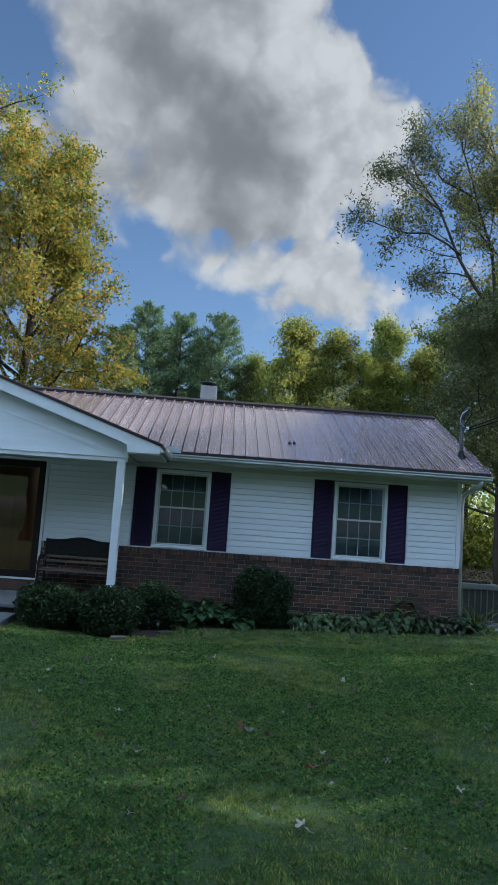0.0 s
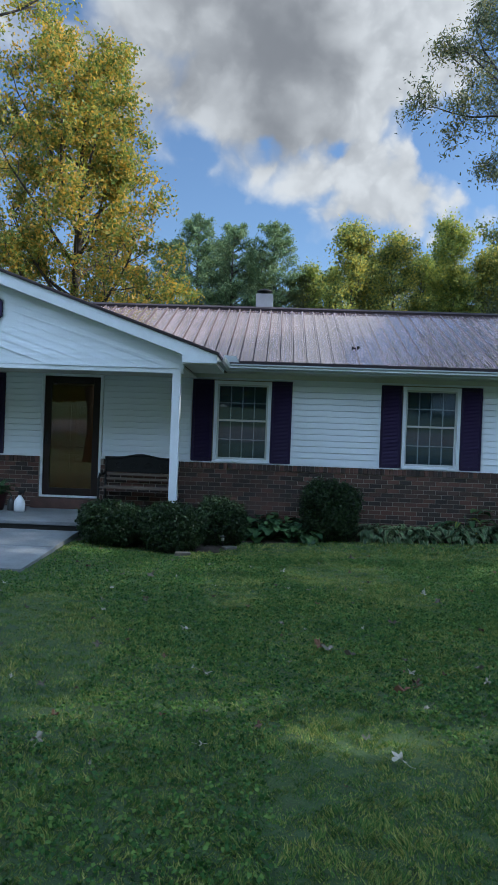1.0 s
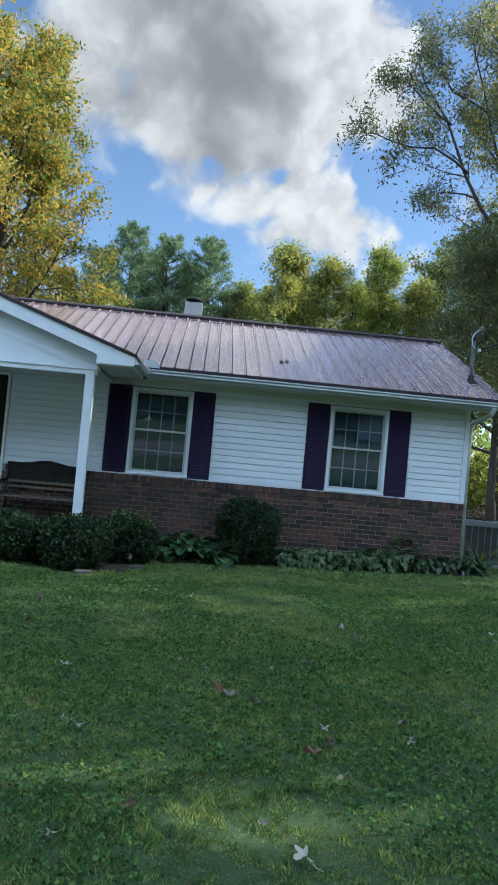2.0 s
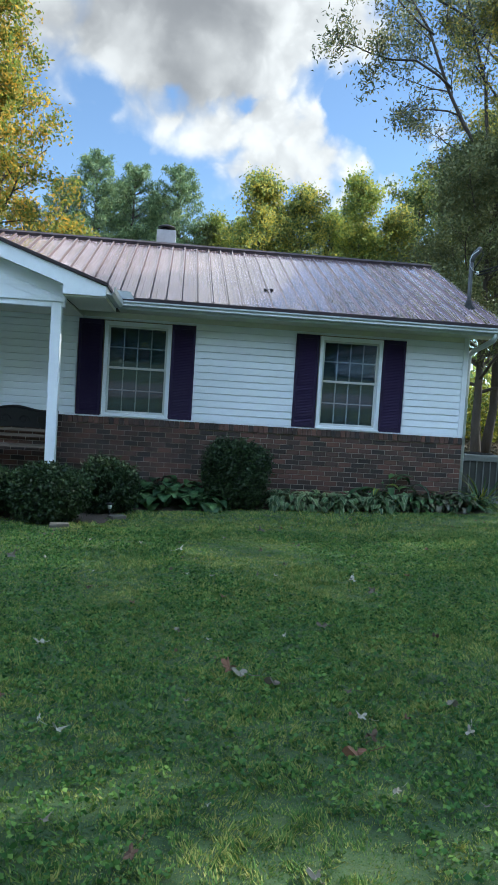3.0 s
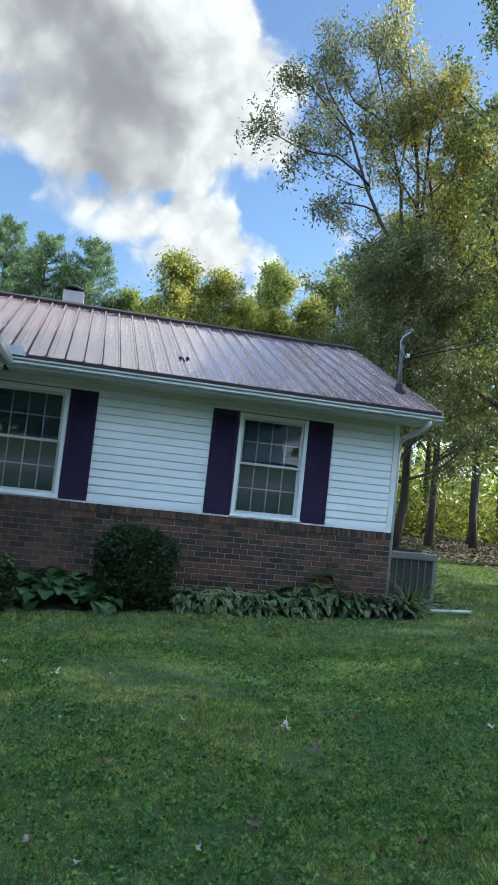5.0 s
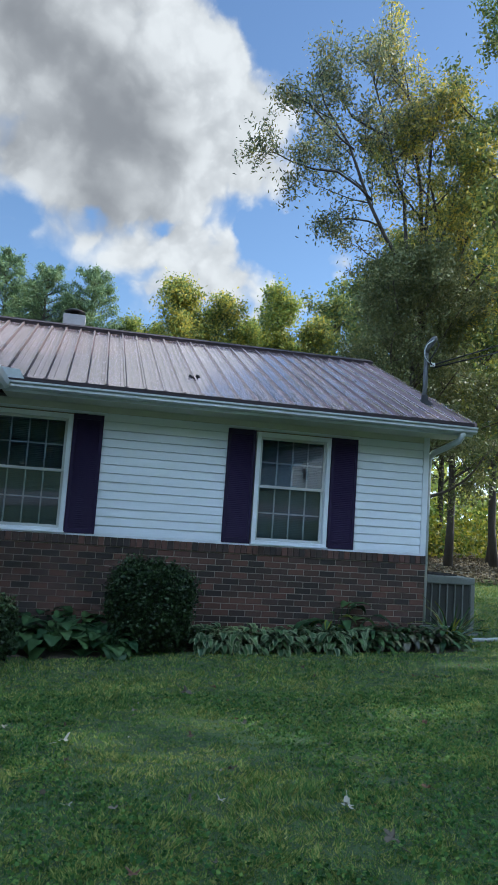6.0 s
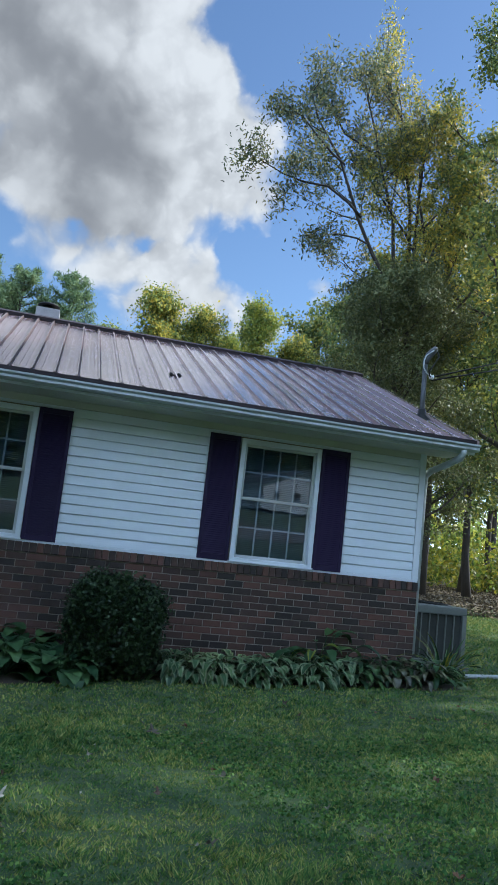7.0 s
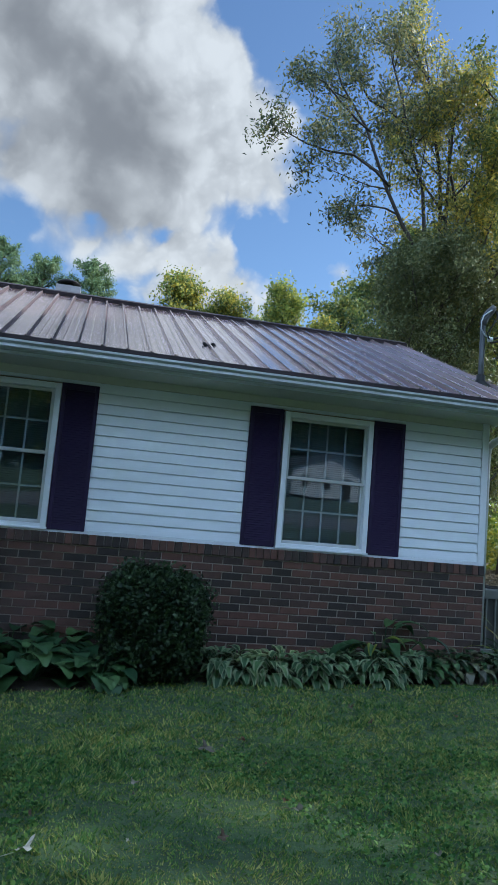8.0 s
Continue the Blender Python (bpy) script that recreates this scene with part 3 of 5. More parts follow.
        box(bm, a, b, -0.02, 0.034, SILL - 0.018, SILL + 0.014)
        part("starter_trim", bm, M_TRIM, house)


eaves()


def siding():
    """Clapboards of vinyl: each lap leans out to a butt edge at its foot."""
    lap = 0.1035
    openings = [(LEFT_END, -4.98), (-3.28, DOOR[0] - 0.055), (DOOR[1] + 0.055, 0.0), (1.728, 3.27), (4.972, CORNER - 0.066)]
    z0 = SILL + 0.015
    shared = {}
    for a, b in openings:
        n = int((2.425 - z0) / lap) + 1
        for k in range(n):
            za, zb = z0 + k * lap, min(z0 + (k + 1) * lap, 2.424)
            key = (a, round(zb - za, 4))
            if key not in shared:
                bm = bmesh.new()
                prism(bm, [(0.034, 0.0), (0.0, 0.0), (-0.003, 0.003), (0.003, 0.5 * (zb - za)), (0.009, zb - za - 0.0080), (0.023, zb - za - 0.0070), (0.023, zb - za), (0.034, zb - za)], "x", 0, b - a)
                shared[key] = mesh_of("siding_lap", bm, M_SIDING)
            piece("siding_lap", shared[key], wall_front, pose(a, 0, za))
    # behind the shutters and windows: short laps over the openings
    for a, b in ((-4.98, -3.28), (0.0, 1.728), (3.27, 4.972), (DOOR[0] - 0.055, DOOR[1] + 0.055)):
        bm = bmesh.new()
        prism(bm, [(0.034, 2.39), (0.004, 2.39), (0.002, 2.40), (0.014, 2.424), (0.034, 2.424)], "x", a, b)
        part("siding_lap", bm, M_SIDING, wall_front)


siding()


def window(x0, x1):
    z0, z1 = WIN_Z
    w = new("window")
    w.parent = house
    bm = bmesh.new()
    f = 0.055
    for a, b, c, d in ((x0, x0 + f, z0, z1), (x1 - f, x1, z0, z1), (x0 + f, x1 - f, z1 - f, z1), (x0 + f, x1 - f, z0, z0 + 0.045)):
        box(bm, a, b, -0.022, 0.12, c, d, 0.005)
    part("window_frame", bm, M_TRIM, w)
    bm = bmesh.new()
    box(bm, x0 - 0.01, x1 + 0.01, -0.045, 0.0, z0 - 0.008, z0 + 0.012, 0.004)
    part("sill", bm, M_TRIM, w)
    a, b = x0 + f, x1 - f
    zm = 0.5 * (z0 + z1) + 0.02
    for name, za, zb, y in (("upper_sash", zm - 0.015, z1 - f, 0.02), ("lower_sash", z0 + 0.045, zm + 0.015, 0.05)):
        bm = bmesh.new()
        s = 0.032
        for p in ((a, a + s, za, zb), (b - s, b, za, zb), (a + s, b - s, zb - s, zb), (a + s, b - s, za, za + s)):
            box(bm, p[0], p[1], y, y + 0.028, p[2], p[3], 0.003)
        sash = part(name, bm, M_SASH, w)
        g = bmesh.new()
        box(g, a + s, b - s, y + 0.008, y + 0.012, za + s, zb - s)
        ob = part("pane", g, M_GLASS, sash)
        ob.visible_shadow = False
        for k in range(1, 4):
            x = a + s + (b - a - 2 * s) * k / 4
            m = bmesh.new()
            box(m, x - 0.0095, x + 0.0095, y + 0.014, y + 0.020, za + s, zb - s)
            part("muntin", m, M_MUNTIN, sash)
        m = bmesh.new()
        z = 0.5 * (za + zb)
        box(m, a + s, b - s, y + 0.0135, y + 0.0205, z - 0.0095, z + 0.0095)
        part("muntin", m, M_MUNTIN, sash)
    return w


def blind(x0, x1, low):
    """A slatted blind that hangs behind the panes, with its head rail."""
    t = thing("window_blind", 0.5 * (x0 + x1), 0.135, WIN_Z[1] - 0.06, "pale grey slatted blind, closed, behind the window panes", "blind", "blinds in the windows")
    half = 0.5 * (x1 - x0) - 0.062
    bm = bmesh.new()
    box(bm, -half, half, -0.018, 0.018, -0.03, 0.0)
    part("head_rail", bm, M_BLIND, t)
    bm = bmesh.new()
    prism(bm, [(-0.011, 0.004), (0.0, 0.0062), (0.011, 0.004), (0.011, 0.003), (0.0, 0.005), (-0.011, 0.003)], "x", -half, half)
    me = mesh_of("slat", bm, M_BLIND)
    n = int((WIN_Z[1] - 0.1 - low) / 0.0215)
    for k in range(n):
        piece("slat", me, t, pose(0, 0, -0.045 - 0.0215 * k, 52, 0, 0))
    bm = bmesh.new()
    box(bm, -half, half, -0.012, 0.012, -0.045 - 0.0215 * n - 0.016, -0.045 - 0.0215 * n)
    part("bottom_rail", bm, M_BLIND, t)


def shutter_mesh():
    w, h = 0.352, 1.41
    bm = bmesh.new()
    for p in ((0, 0.04, 0, h), (w - 0.04, w, 0, h), (0.04, w - 0.04, h - 0.06, h), (0.04, w - 0.04, 0, 0.06)):
        box(bm, p[0], p[1], -0.028, 0.0, p[2], p[3], 0.004)
    frame_me = mesh_of("shutter", bm, M_SHUTTER)
    bm = bmesh.new()
    z = 0.068
    while z < h - 0.075:
        prism(bm, [(-0.022, z), (-0.019, z - 0.003), (-0.006, z + 0.016), (-0.009, z + 0.020)], "x", 0.04, w - 0.04)
        z += 0.0235
    box(bm, 0.04, w - 0.04, -0.006, -0.001, 0.06, h - 0.06)
    return frame_me, mesh_of("louver", bm, M_SHUTTER)


sh_frame, sh_louver = shutter_mesh()
for x0, x1 in WINDOWS:
    window(x0, x1)
    blind(x0, x1, WIN_Z[0] + 0.05)
    for x in (x0 - 0.018 - 0.352, x1 + 0.006):
        s = piece("shutter", sh_frame, house, pose(x, -0.002, 0.972))
        piece("louver", sh_louver, s, Matrix())


def front_door():
    x0, x1, z0, z1 = DOOR
    d = new("door")
    d.parent = house
    tagged(d, "dark brown full-glass storm door, closed")
    bm = bmesh.new()
    for a, b, c, e in ((x0 - 0.045, x0, z0 - 0.03, z1 + 0.045), (x1, x1 + 0.045, z0 - 0.03, z1 + 0.045), (x0, x1, z1, z1 + 0.045)):
        box(bm, a, b, -0.02, 0.14, c, e, 0.004)
    box(bm, x0, x1, -0.05, 0.14, z0 - 0.03, z0, 0.004)
    part("door_frame", bm, M_TRIM, d)
    bm = bmesh.new()
    for a, b, c, e in ((x0 + 0.004, x0 + 0.12, z0 + 0.004, z1 - 0.004), (x1 - 0.12, x1 - 0.004, z0 + 0.004, z1 - 0.004), (x0 + 0.12, x1 - 0.12, z1 - 0.12, z1 - 0.004), (x0 + 0.12, x1 - 0.12, z0 + 0.004, z0 + 0.13)):
        box(bm, a, b, -0.008, 0.028, c, e, 0.005)
    part("door_leaf", bm, M_DOOR, d)
    bm = bmesh.new()
    box(bm, x0 + 0.12, x1 - 0.12, 0.008, 0.013, z0 + 0.13, z1 - 0.12)
    g = part("pane", bm, M_DGLASS, d)
    g.visible_shadow = False
    bm = bmesh.new()
    tube(bm, [(x0 + 0.06, -0.01, 1.20), (x0 + 0.06, -0.05, 1.20), (x0 + 0.06, -0.055, 1.28), (x0 + 0.06, -0.05, 1.36), (x0 + 0.06, -0.01, 1.36)], 0.009, 8)
    box(bm, x0 + 0.035, x0 + 0.085, -0.016, -0.008, 1.16, 1.40, 0.004)
    part("door_handle", bm, M_BLACK, d)
    bm = bmesh.new()
    box(bm, x0 + 0.02, x1 - 0.02, 0.09, 0.13, z0 + 0.005, z1 - 0.01)
    for a, b in ((x0 + 0.14, -2.13), (-2.05, x1 - 0.14)):
        for c, e in ((z0 + 0.15, 1.0), (1.12, 1.85)):
            box(bm, a, b, 0.082, 0.092, c, e, 0.006)
    part("inner_door", bm, M_INNER, d, "red-brown panelled inner door behind the glass")
    bm = bmesh.new()
    box(bm, x0 - 0.1, x1 + 0.1, -0.30, -0.05, 0.077, 0.245, 0.008)
    part("door_step", bm, M_BRICK_I, house, "low brick step under the door")


front_door()


def porch():
    """The gabled porch roof, its post, beam and slab."""
    gx0 = 2 * GABLE_X - 0.07
    # clapboards of the gable run with the rake
    bm = bmesh.new()
    base = 2.385
    prism(bm, [(gx0, base), (0.07, base), (0.07, GABLE_Z - RAKE * (0.07 - GABLE_X) - 0.05), (GABLE_X, GABLE_Z - 0.05), (gx0, GABLE_Z - RAKE * (0.07 - GABLE_X) - 0.05)], "y", GABLE_Y + 0.004, GABLE_Y + 0.12)
    gable = part("gable_wall", bm, M_SIDING, house)
    lap = 0.118
    for side in (1, -1):
        for k in range(1, 10):
            # upper edge line of this lap, measured down from the rake
            top0, top1 = GABLE_Z - 0.06 - (k - 1) * lap, GABLE_Z - 0.06 - k * lap

            def line(zc, x):
                return zc - RAKE * 0.93 * (x - GABLE_X)
            xe = 0.06
            if top0 <= base + 0.02:
                break
            pts = []
            for zc, rev in ((top0, 0), (top1, 1)):
                xend = min(xe, GABLE_X + (zc - base) / (RAKE * 0.93))
                xend = max(xend, GABLE_X)
                seg = [(GABLE_X, max(zc, base)), (xend, max(line(zc, xend), base))]
                pts.append(seg)
            (a0, a1), (b0, b1) = pts
            bm = bmesh.new()
            quad = [a0, a1, b1, b0]
            if b1[0] < xe - 1e-4 and a1[0] >= xe - 1e-4 and line(top0, xe) > base:
                quad = [a0, a1, (xe, base), b1, b0]
            m = {1: lambda p: p[0], -1: lambda p: 2 * GABLE_X - p[0]}[side]
            yb = {a0: -0.004, a1: -0.004, b0: -0.016, b1: -0.016, (xe, base): -0.012}
            fr = [bm.verts.new((m(p), GABLE_Y + yb.get(p, -0.01), p[1])) for p in quad]
            bk = [bm.verts.new((m(p), GABLE_Y + 0.003, p[1])) for p in quad]
            bm.faces.new(fr)
            bm.faces.new(bk[::-1])
            for i in range(len(quad)):
                j = (i + 1) % len(quad)
                bm.faces.new((fr[i], bk[i], bk[j], fr[j]))
            part("siding_lap", bm, M_SIDING, gable)
    # octagonal louvred vent
    bm = bmesh.new()
    oct_pts = [(GABLE_X + 0.28 * math.cos(math.pi / 8 + k * math.pi / 4), 3.20 + 0.28 * math.sin(math.pi / 8 + k * math.pi / 4)) for k in range(8)]
    prism(bm, oct_pts, "y", GABLE_Y - 0.05, GABLE_Y - 0.018)
    for k in range(7):
        z = 3.02 + 0.052 * k
        box(bm, GABLE_X - 0.16, GABLE_X + 0.16, GABLE_Y - 0.066, GABLE_Y - 0.05, z, z + 0.02)
    part("gable_vent", bm, M_SHUTTER, gable, "octagonal plum gable vent with louvres")
    # rake boards, their soffits and the boxed returns
    for side in (1, -1):
        def mx(x):
            return x if side == 1 else 2 * GABLE_X - x
        bm = bmesh.new()
        prism(bm, [(mx(GABLE_X), GABLE_Z - 0.02), (mx(GABLE_EAVE_X), GABLE_EAVE_Z - 0.02), (mx(GABLE_EAVE_X), GABLE_EAVE_Z - 0.14), (mx(0.07), GABLE_EAVE_Z - 0.14),
                   (mx(0.07), GABLE_Z - RAKE * (0.07 - GABLE_X) - 0.20), (mx(GABLE_X), GABLE_Z - 0.20)], "y", -1.955, -1.925)
        part("rake_board", bm, M_TRIM, house)
        bm = bmesh.new()
        prism(bm, [(mx(GABLE_X), GABLE_Z - 0.17), (mx(0.07), GABLE_Z - RAKE * (0.07 - GABLE_X) - 0.17), (mx(0.07), GABLE_Z - RAKE * (0.07 - GABLE_X) - 0.19), (mx(GABLE_X), GABLE_Z - 0.19)], "y", -1.924, GABLE_Y - 0.018)
        part("rake_soffit", bm, M_SOFFIT, house)
        bm = bmesh.new()
        box(bm, *sorted((mx(0.075), mx(GABLE_EAVE_X - 0.005))), -1.923, -0.52, 2.44, 2.475)
        part("soffit", bm, M_SOFFIT, house)
        bm = bmesh.new()
        box(bm, *sorted((mx(GABLE_EAVE_X - 0.03), mx(GABLE_EAVE_X - 0.004))), -1.923, -0.52, 2.476, 2.58)
        part("fascia", bm, M_TRIM, house)
        # short gutter along the porch eave
        bm = bmesh.new()
        e = GABLE_EAVE_X
        prism(bm, [(mx(e), 2.59), (mx(e), 2.485), (mx(e + 0.07), 2.485), (mx(e + 0.10), 2.52), (mx(e + 0.11), 2.585), (mx(e + 0.104), 2.585), (mx(e + 0.094), 2.522), (mx(e + 0.066), 2.491), (mx(e + 0.006), 2.491), (mx(e + 0.006), 2.59)], "y", -1.97, -0.66)
        part("gutter", bm, M_GUTTER, house)
        # roof slope of the porch, with ribs
        bm = bmesh.new()
        back_e = EAVE_Y + (GABLE_EAVE_Z - EAVE_Z) / SLOPE + 0.06
        back_r = EAVE_Y + (GABLE_Z - EAVE_Z) / SLOPE + 0.06
        ex = e + 0.03
        corners = [(mx(GABLE_X), -1.985, GABLE_Z), (mx(ex), -1.985, GABLE_EAVE_Z), (mx(ex), back_e, GABLE_EAVE_Z), (mx(GABLE_X), back_r, GABLE_Z)]
        up = [bm.verts.new((x, y, z + 0.012)) for x, y, z in corners]
        dn = [bm.verts.new((x, y, z - 0.022)) for x, y, z in corners]
        bm.faces.new(up)
        bm.faces.new(dn[::-1])
        for i in range(4):
            bm.faces.new((up[i], dn[i], dn[(i + 1) % 4], up[(i + 1) % 4]))
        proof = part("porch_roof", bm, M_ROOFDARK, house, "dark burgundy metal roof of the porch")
        y = -1.97
        while y < 2.2:
            xa = GABLE_X
            xb = ex if y < back_e else GABLE_X + (ex - GABLE_X) * (back_r - y) / (back_r - back_e)
            if xb - xa > 0.1:
                za, zb = GABLE_Z, GABLE_Z - RAKE * (xb - GABLE_X)
                bm = bmesh.new()
                vs = [bm.verts.new((mx(x), yy, z)) for x, z in ((xa, za), (xb, zb)) for yy, z in ((y, z + 0.012), (y + 0.01, z + 0.03), (y + 0.03, z + 0.03), (y + 0.04, z + 0.012))]
                for i in range(3):
                    bm.faces.new((vs[i], vs[i + 1], vs[i + 5], vs[i + 4]))
                bm.faces.new(vs[:4])
                bm.faces.new(vs[4:])
                part("roof_rib", bm, M_ROOFDARK, proof)
            y += 0.229
    bm = bmesh.new()
    box(bm, gx0, 0.07, GABLE_Y + 0.125, -0.01, 2.40, 2.43)
    part("porch_ceiling", bm, M_SOFFIT, house)
    bm = bmesh.new()
    box(bm, gx0 + 0.01, 0.06, GABLE_Y + 0.01, GABLE_Y + 0.115, 2.32, 2.384)
    part("porch_beam", bm, M_TRIM, house)
    for x in (-0.035, 2 * GABLE_X + 0.035):
        bm = bmesh.new()
        box(bm, x - 0.062, x + 0.062, GABLE_Y, GABLE_Y + 0.124, 0.077, 2.384, 0.006)
        part("porch_post", bm, M_TRIM, house, "square white porch post")
    # concrete slab with a nosing, and the walk
    bm = bmesh.new()
    box(bm, gx0 - 0.1, 0.12, -2.08, -0.06, 0.018, 0.075, 0.015)
    slab = tagged(part("porch_slab", bm, M_CONC), "grey weathered concrete porch slab with a rounded nosing", "slab", kind="structure")
    bm = bmesh.new()
    box(bm, gx0 - 0.07, 0.09, -2.02, -0.06, -0.4, 0.016)
    part("riser", bm, M_RISER, slab, "dark riser under the porch slab")
    bm = bmesh.new()
    for x0, x1, y0, y1 in ((-2.95, -1.34, -3.18, -2.025), (-2.95, -1.32, -4.42, -3.19), (-4.6, -2.96, -4.42, -3.19), (-6.3, -4.61, -4.42, -3.19), (-8.0, -6.31, -4.42, -3.19)):
        vs = box(bm, x0, x1, y0, y1, -0.6, 0.0, 0.01)
    for v in bm.verts:
        fall = -0.055 - 0.125 * min(max((-2.09 - v.co.y) / 2.33, 0.0), 1.0)
        v.co.z = fall + (v.co.z if v.co.z > -0.3 else -0.4)
    tagged(part("walk", bm, M_CONC), "pale grey concrete garden walk leading to the porch", "path", kind="structure")


porch()


# ---- trees ----
def grow(rng, height, base, spread, limbs, subs, twigs, trunk_r, up=0.55, shape=None, extra=(), lean=(0.0, 0.0), stems=(), stem_subs=11):
    """Trunk and boughs as tubes, and the twigs' places for the leaves. Returns a bmesh and twig segments."""
    bm = bmesh.new()
    shape = shape or (lambda f: math.sin(math.pi * min(1.0, 0.18 + 0.82 * f)) ** 0.7)
    n = 9
    trunk = []
    wx = wy = 0.0
    for i in range(n + 1):
        f = i / n
        wx += rng.normal() * 0.055 * height / 15
        wy += rng.normal() * 0.055 * height / 15
        trunk.append(Vector((lean[0] * f * height + (wx if i else 0), lean[1] * f * height + (wy if i else 0), f * height * 0.94)))
    radii = [trunk_r * (1.25 if i == 0 else 1) * (1 - 0.93 * (i / n) ** 1.1) + 0.012 for i in range(n + 1)]
    tube(bm, trunk, radii, 9)
    segs = []

    def bough(start, dirv, length, r, steps=6, bend=0.10):
        pts, d, p = [start], dirv.normalized(), start.copy()
        for k in range(steps):
            d = (d + Vector((rng.normal() * 0.13, rng.normal() * 0.13, bend + rng.normal() * 0.08))).normalized()
            p = p + d * (length / steps)
            pts.append(p.copy())
        return pts

    plan = []
    for i in range(limbs):
        f = (i + 0.5) / limbs
        h = base + (height * 0.92 - base) * f
        a = i * 2.399 + rng.uniform(-0.5, 0.5)
        t = min(h / (height * 0.94), 0.999) * n
        s = trunk[int(t)].lerp(trunk[int(t) + 1], t - int(t))
        e = up + 0.5 * f
        ln = spread * shape(f) * rng.uniform(0.75, 1.15)
        plan.append((s, Vector((math.cos(a), math.sin(a), e)), ln, max(0.025, trunk_r * 0.42 * (1 - 0.75 * f))))
    for s, tip, r in extra:
        s, tip = Vector(s), Vector(tip)
        plan.append((s, tip - s, (tip - s).length, r))
    runs = [(bough(s, d, ln, r, 6, 0.03 if k >= limbs else 0.08), ln, r, subs, 0.22, 0.24) for k, (s, d, ln, r) in enumerate(plan)]
    for way, r, bare in stems:
        # a stem of its own course, drawn through its bends in six even steps
        way = [Vector(w) for w in way]
        run = []
        for i in range(7):
            q = min(i / 6 * (len(way) - 1), len(way) - 1.001)
            run.append(way[int(q)].lerp(way[int(q) + 1], q - int(q)) + (Vector(rng.normal(size=3)) * 0.07 if i else Vector()))
        span = sum((b - a).length for a, b in zip(run, run[1:]))
        runs.append((run, span, r, max(3, round(stem_subs * span * (1 - bare) / 6)), bare, 0.15))
    for pts, ln, r, count, bare, reach in runs:
        tube(bm, pts, [r * (1 - 0.85 * i / 6) + 0.006 for i in range(7)], 6)
        for j in range(count):
            f = bare + (1 - bare) * (j + rng.uniform(0, 0.8)) / count
            q = min(f * 6, 5.999)
            p = pts[int(q)].lerp(pts[int(q) + 1], q - int(q))
            dd = (pts[int(q) + 1] - pts[int(q)]).normalized()
            side = Vector(rng.normal(size=3)).normalized()
            sd = (dd * 0.7 + side * 0.9 + Vector((0, 0, 0.15))).normalized()
            sl = ln * rng.uniform(reach, 1.75 * reach) * (1.15 - 0.5 * f) + 0.3
            sp = bough(p, sd, sl, 0, 4, 0.03)
            tube(bm, sp, [max(0.006, r * 0.30 * (1 - 0.8 * i / 4)) for i in range(5)], 4, cap=False)
            for w in range(twigs):
                g = 0.2 + 0.8 * (w + rng.uniform(0, 1)) / twigs
                q = min(g * 4, 3.999)
                tp = sp[int(q)].lerp(sp[int(q) + 1], q - int(q))
                td = ((sp[int(q) + 1] - sp[int(q)]).normalized() * 0.6 + Vector(rng.normal(size=3)).normalized() * 0.8 + Vector((0, 0, -0.1))).normalized()
                tl = rng.uniform(0.35, 0.85) * (0.5 + 0.5 * min(1.0, spread / 4))
                segs.append((tp, tp + td * tl))
        segs.append((pts[-2], pts[-1]))
    return bm, segs


def leaves_on(rng, segs, per, jitter):
    a = np.array([s[0] for s in segs])
    b = np.array([s[1] for s in segs])
    f = rng.uniform(0.05, 1.1, (len(segs), per, 1))
    pts = a[:, None, :] * (1 - f) + b[:, None, :] * f + rng.normal(size=(len(segs), per, 3)) * jitter
    return pts.reshape(-1, 3)


def tree(name, x, y, label, category, seed, height, base, spread, limbs, subs, twigs, per, leaf, material, trunk_r=0.25, jitter=0.16, aspect=0.55, group="", turned=None, **kw):
    """turned: second leaf material, yellower and sunlit, and the local x where it begins."""
    rng = np.random.default_rng(seed)
    t = thing(name, x, y, ground_z(x, y) - 0.05, label, category, group)
    bm, segs = grow(rng, height, base, spread, limbs, subs, twigs, trunk_r, **kw)
    part("trunk", bm, M_BARK, t, recalc=False)
    at = leaves_on(rng, segs, per, jitter)
    me = leaf_mesh("crown", at, leaf, rng, (material, turned[0]) if turned else material, aspect, lean=np.array([0, 0, -0.35]))
    if turned:
        # yellow bough by bough, and rightward, where the sunlit side is painted in
        wave = 0.9 * np.sin(1.1 * at[:, 2] + 0.7 * at[:, 0]) + 0.7 * np.sin(2.3 * at[:, 1] + 1.7 * at[:, 2])
        me.polygons.foreach_set("material_index", (at[:, 0] + wave + rng.normal(size=len(at)) * 0.9 > turned[1]).astype(np.int32))
    ob = new("crown", me)
    ob.parent = t
    return t


def again(t, x, y, turn, scale, label=""):
    c = copy_thing(t, pose(x, y, ground_z(x, y) - 0.05, 0, 0, turn))
    c.scale = (scale, scale, scale)
    return tagged(c, label)


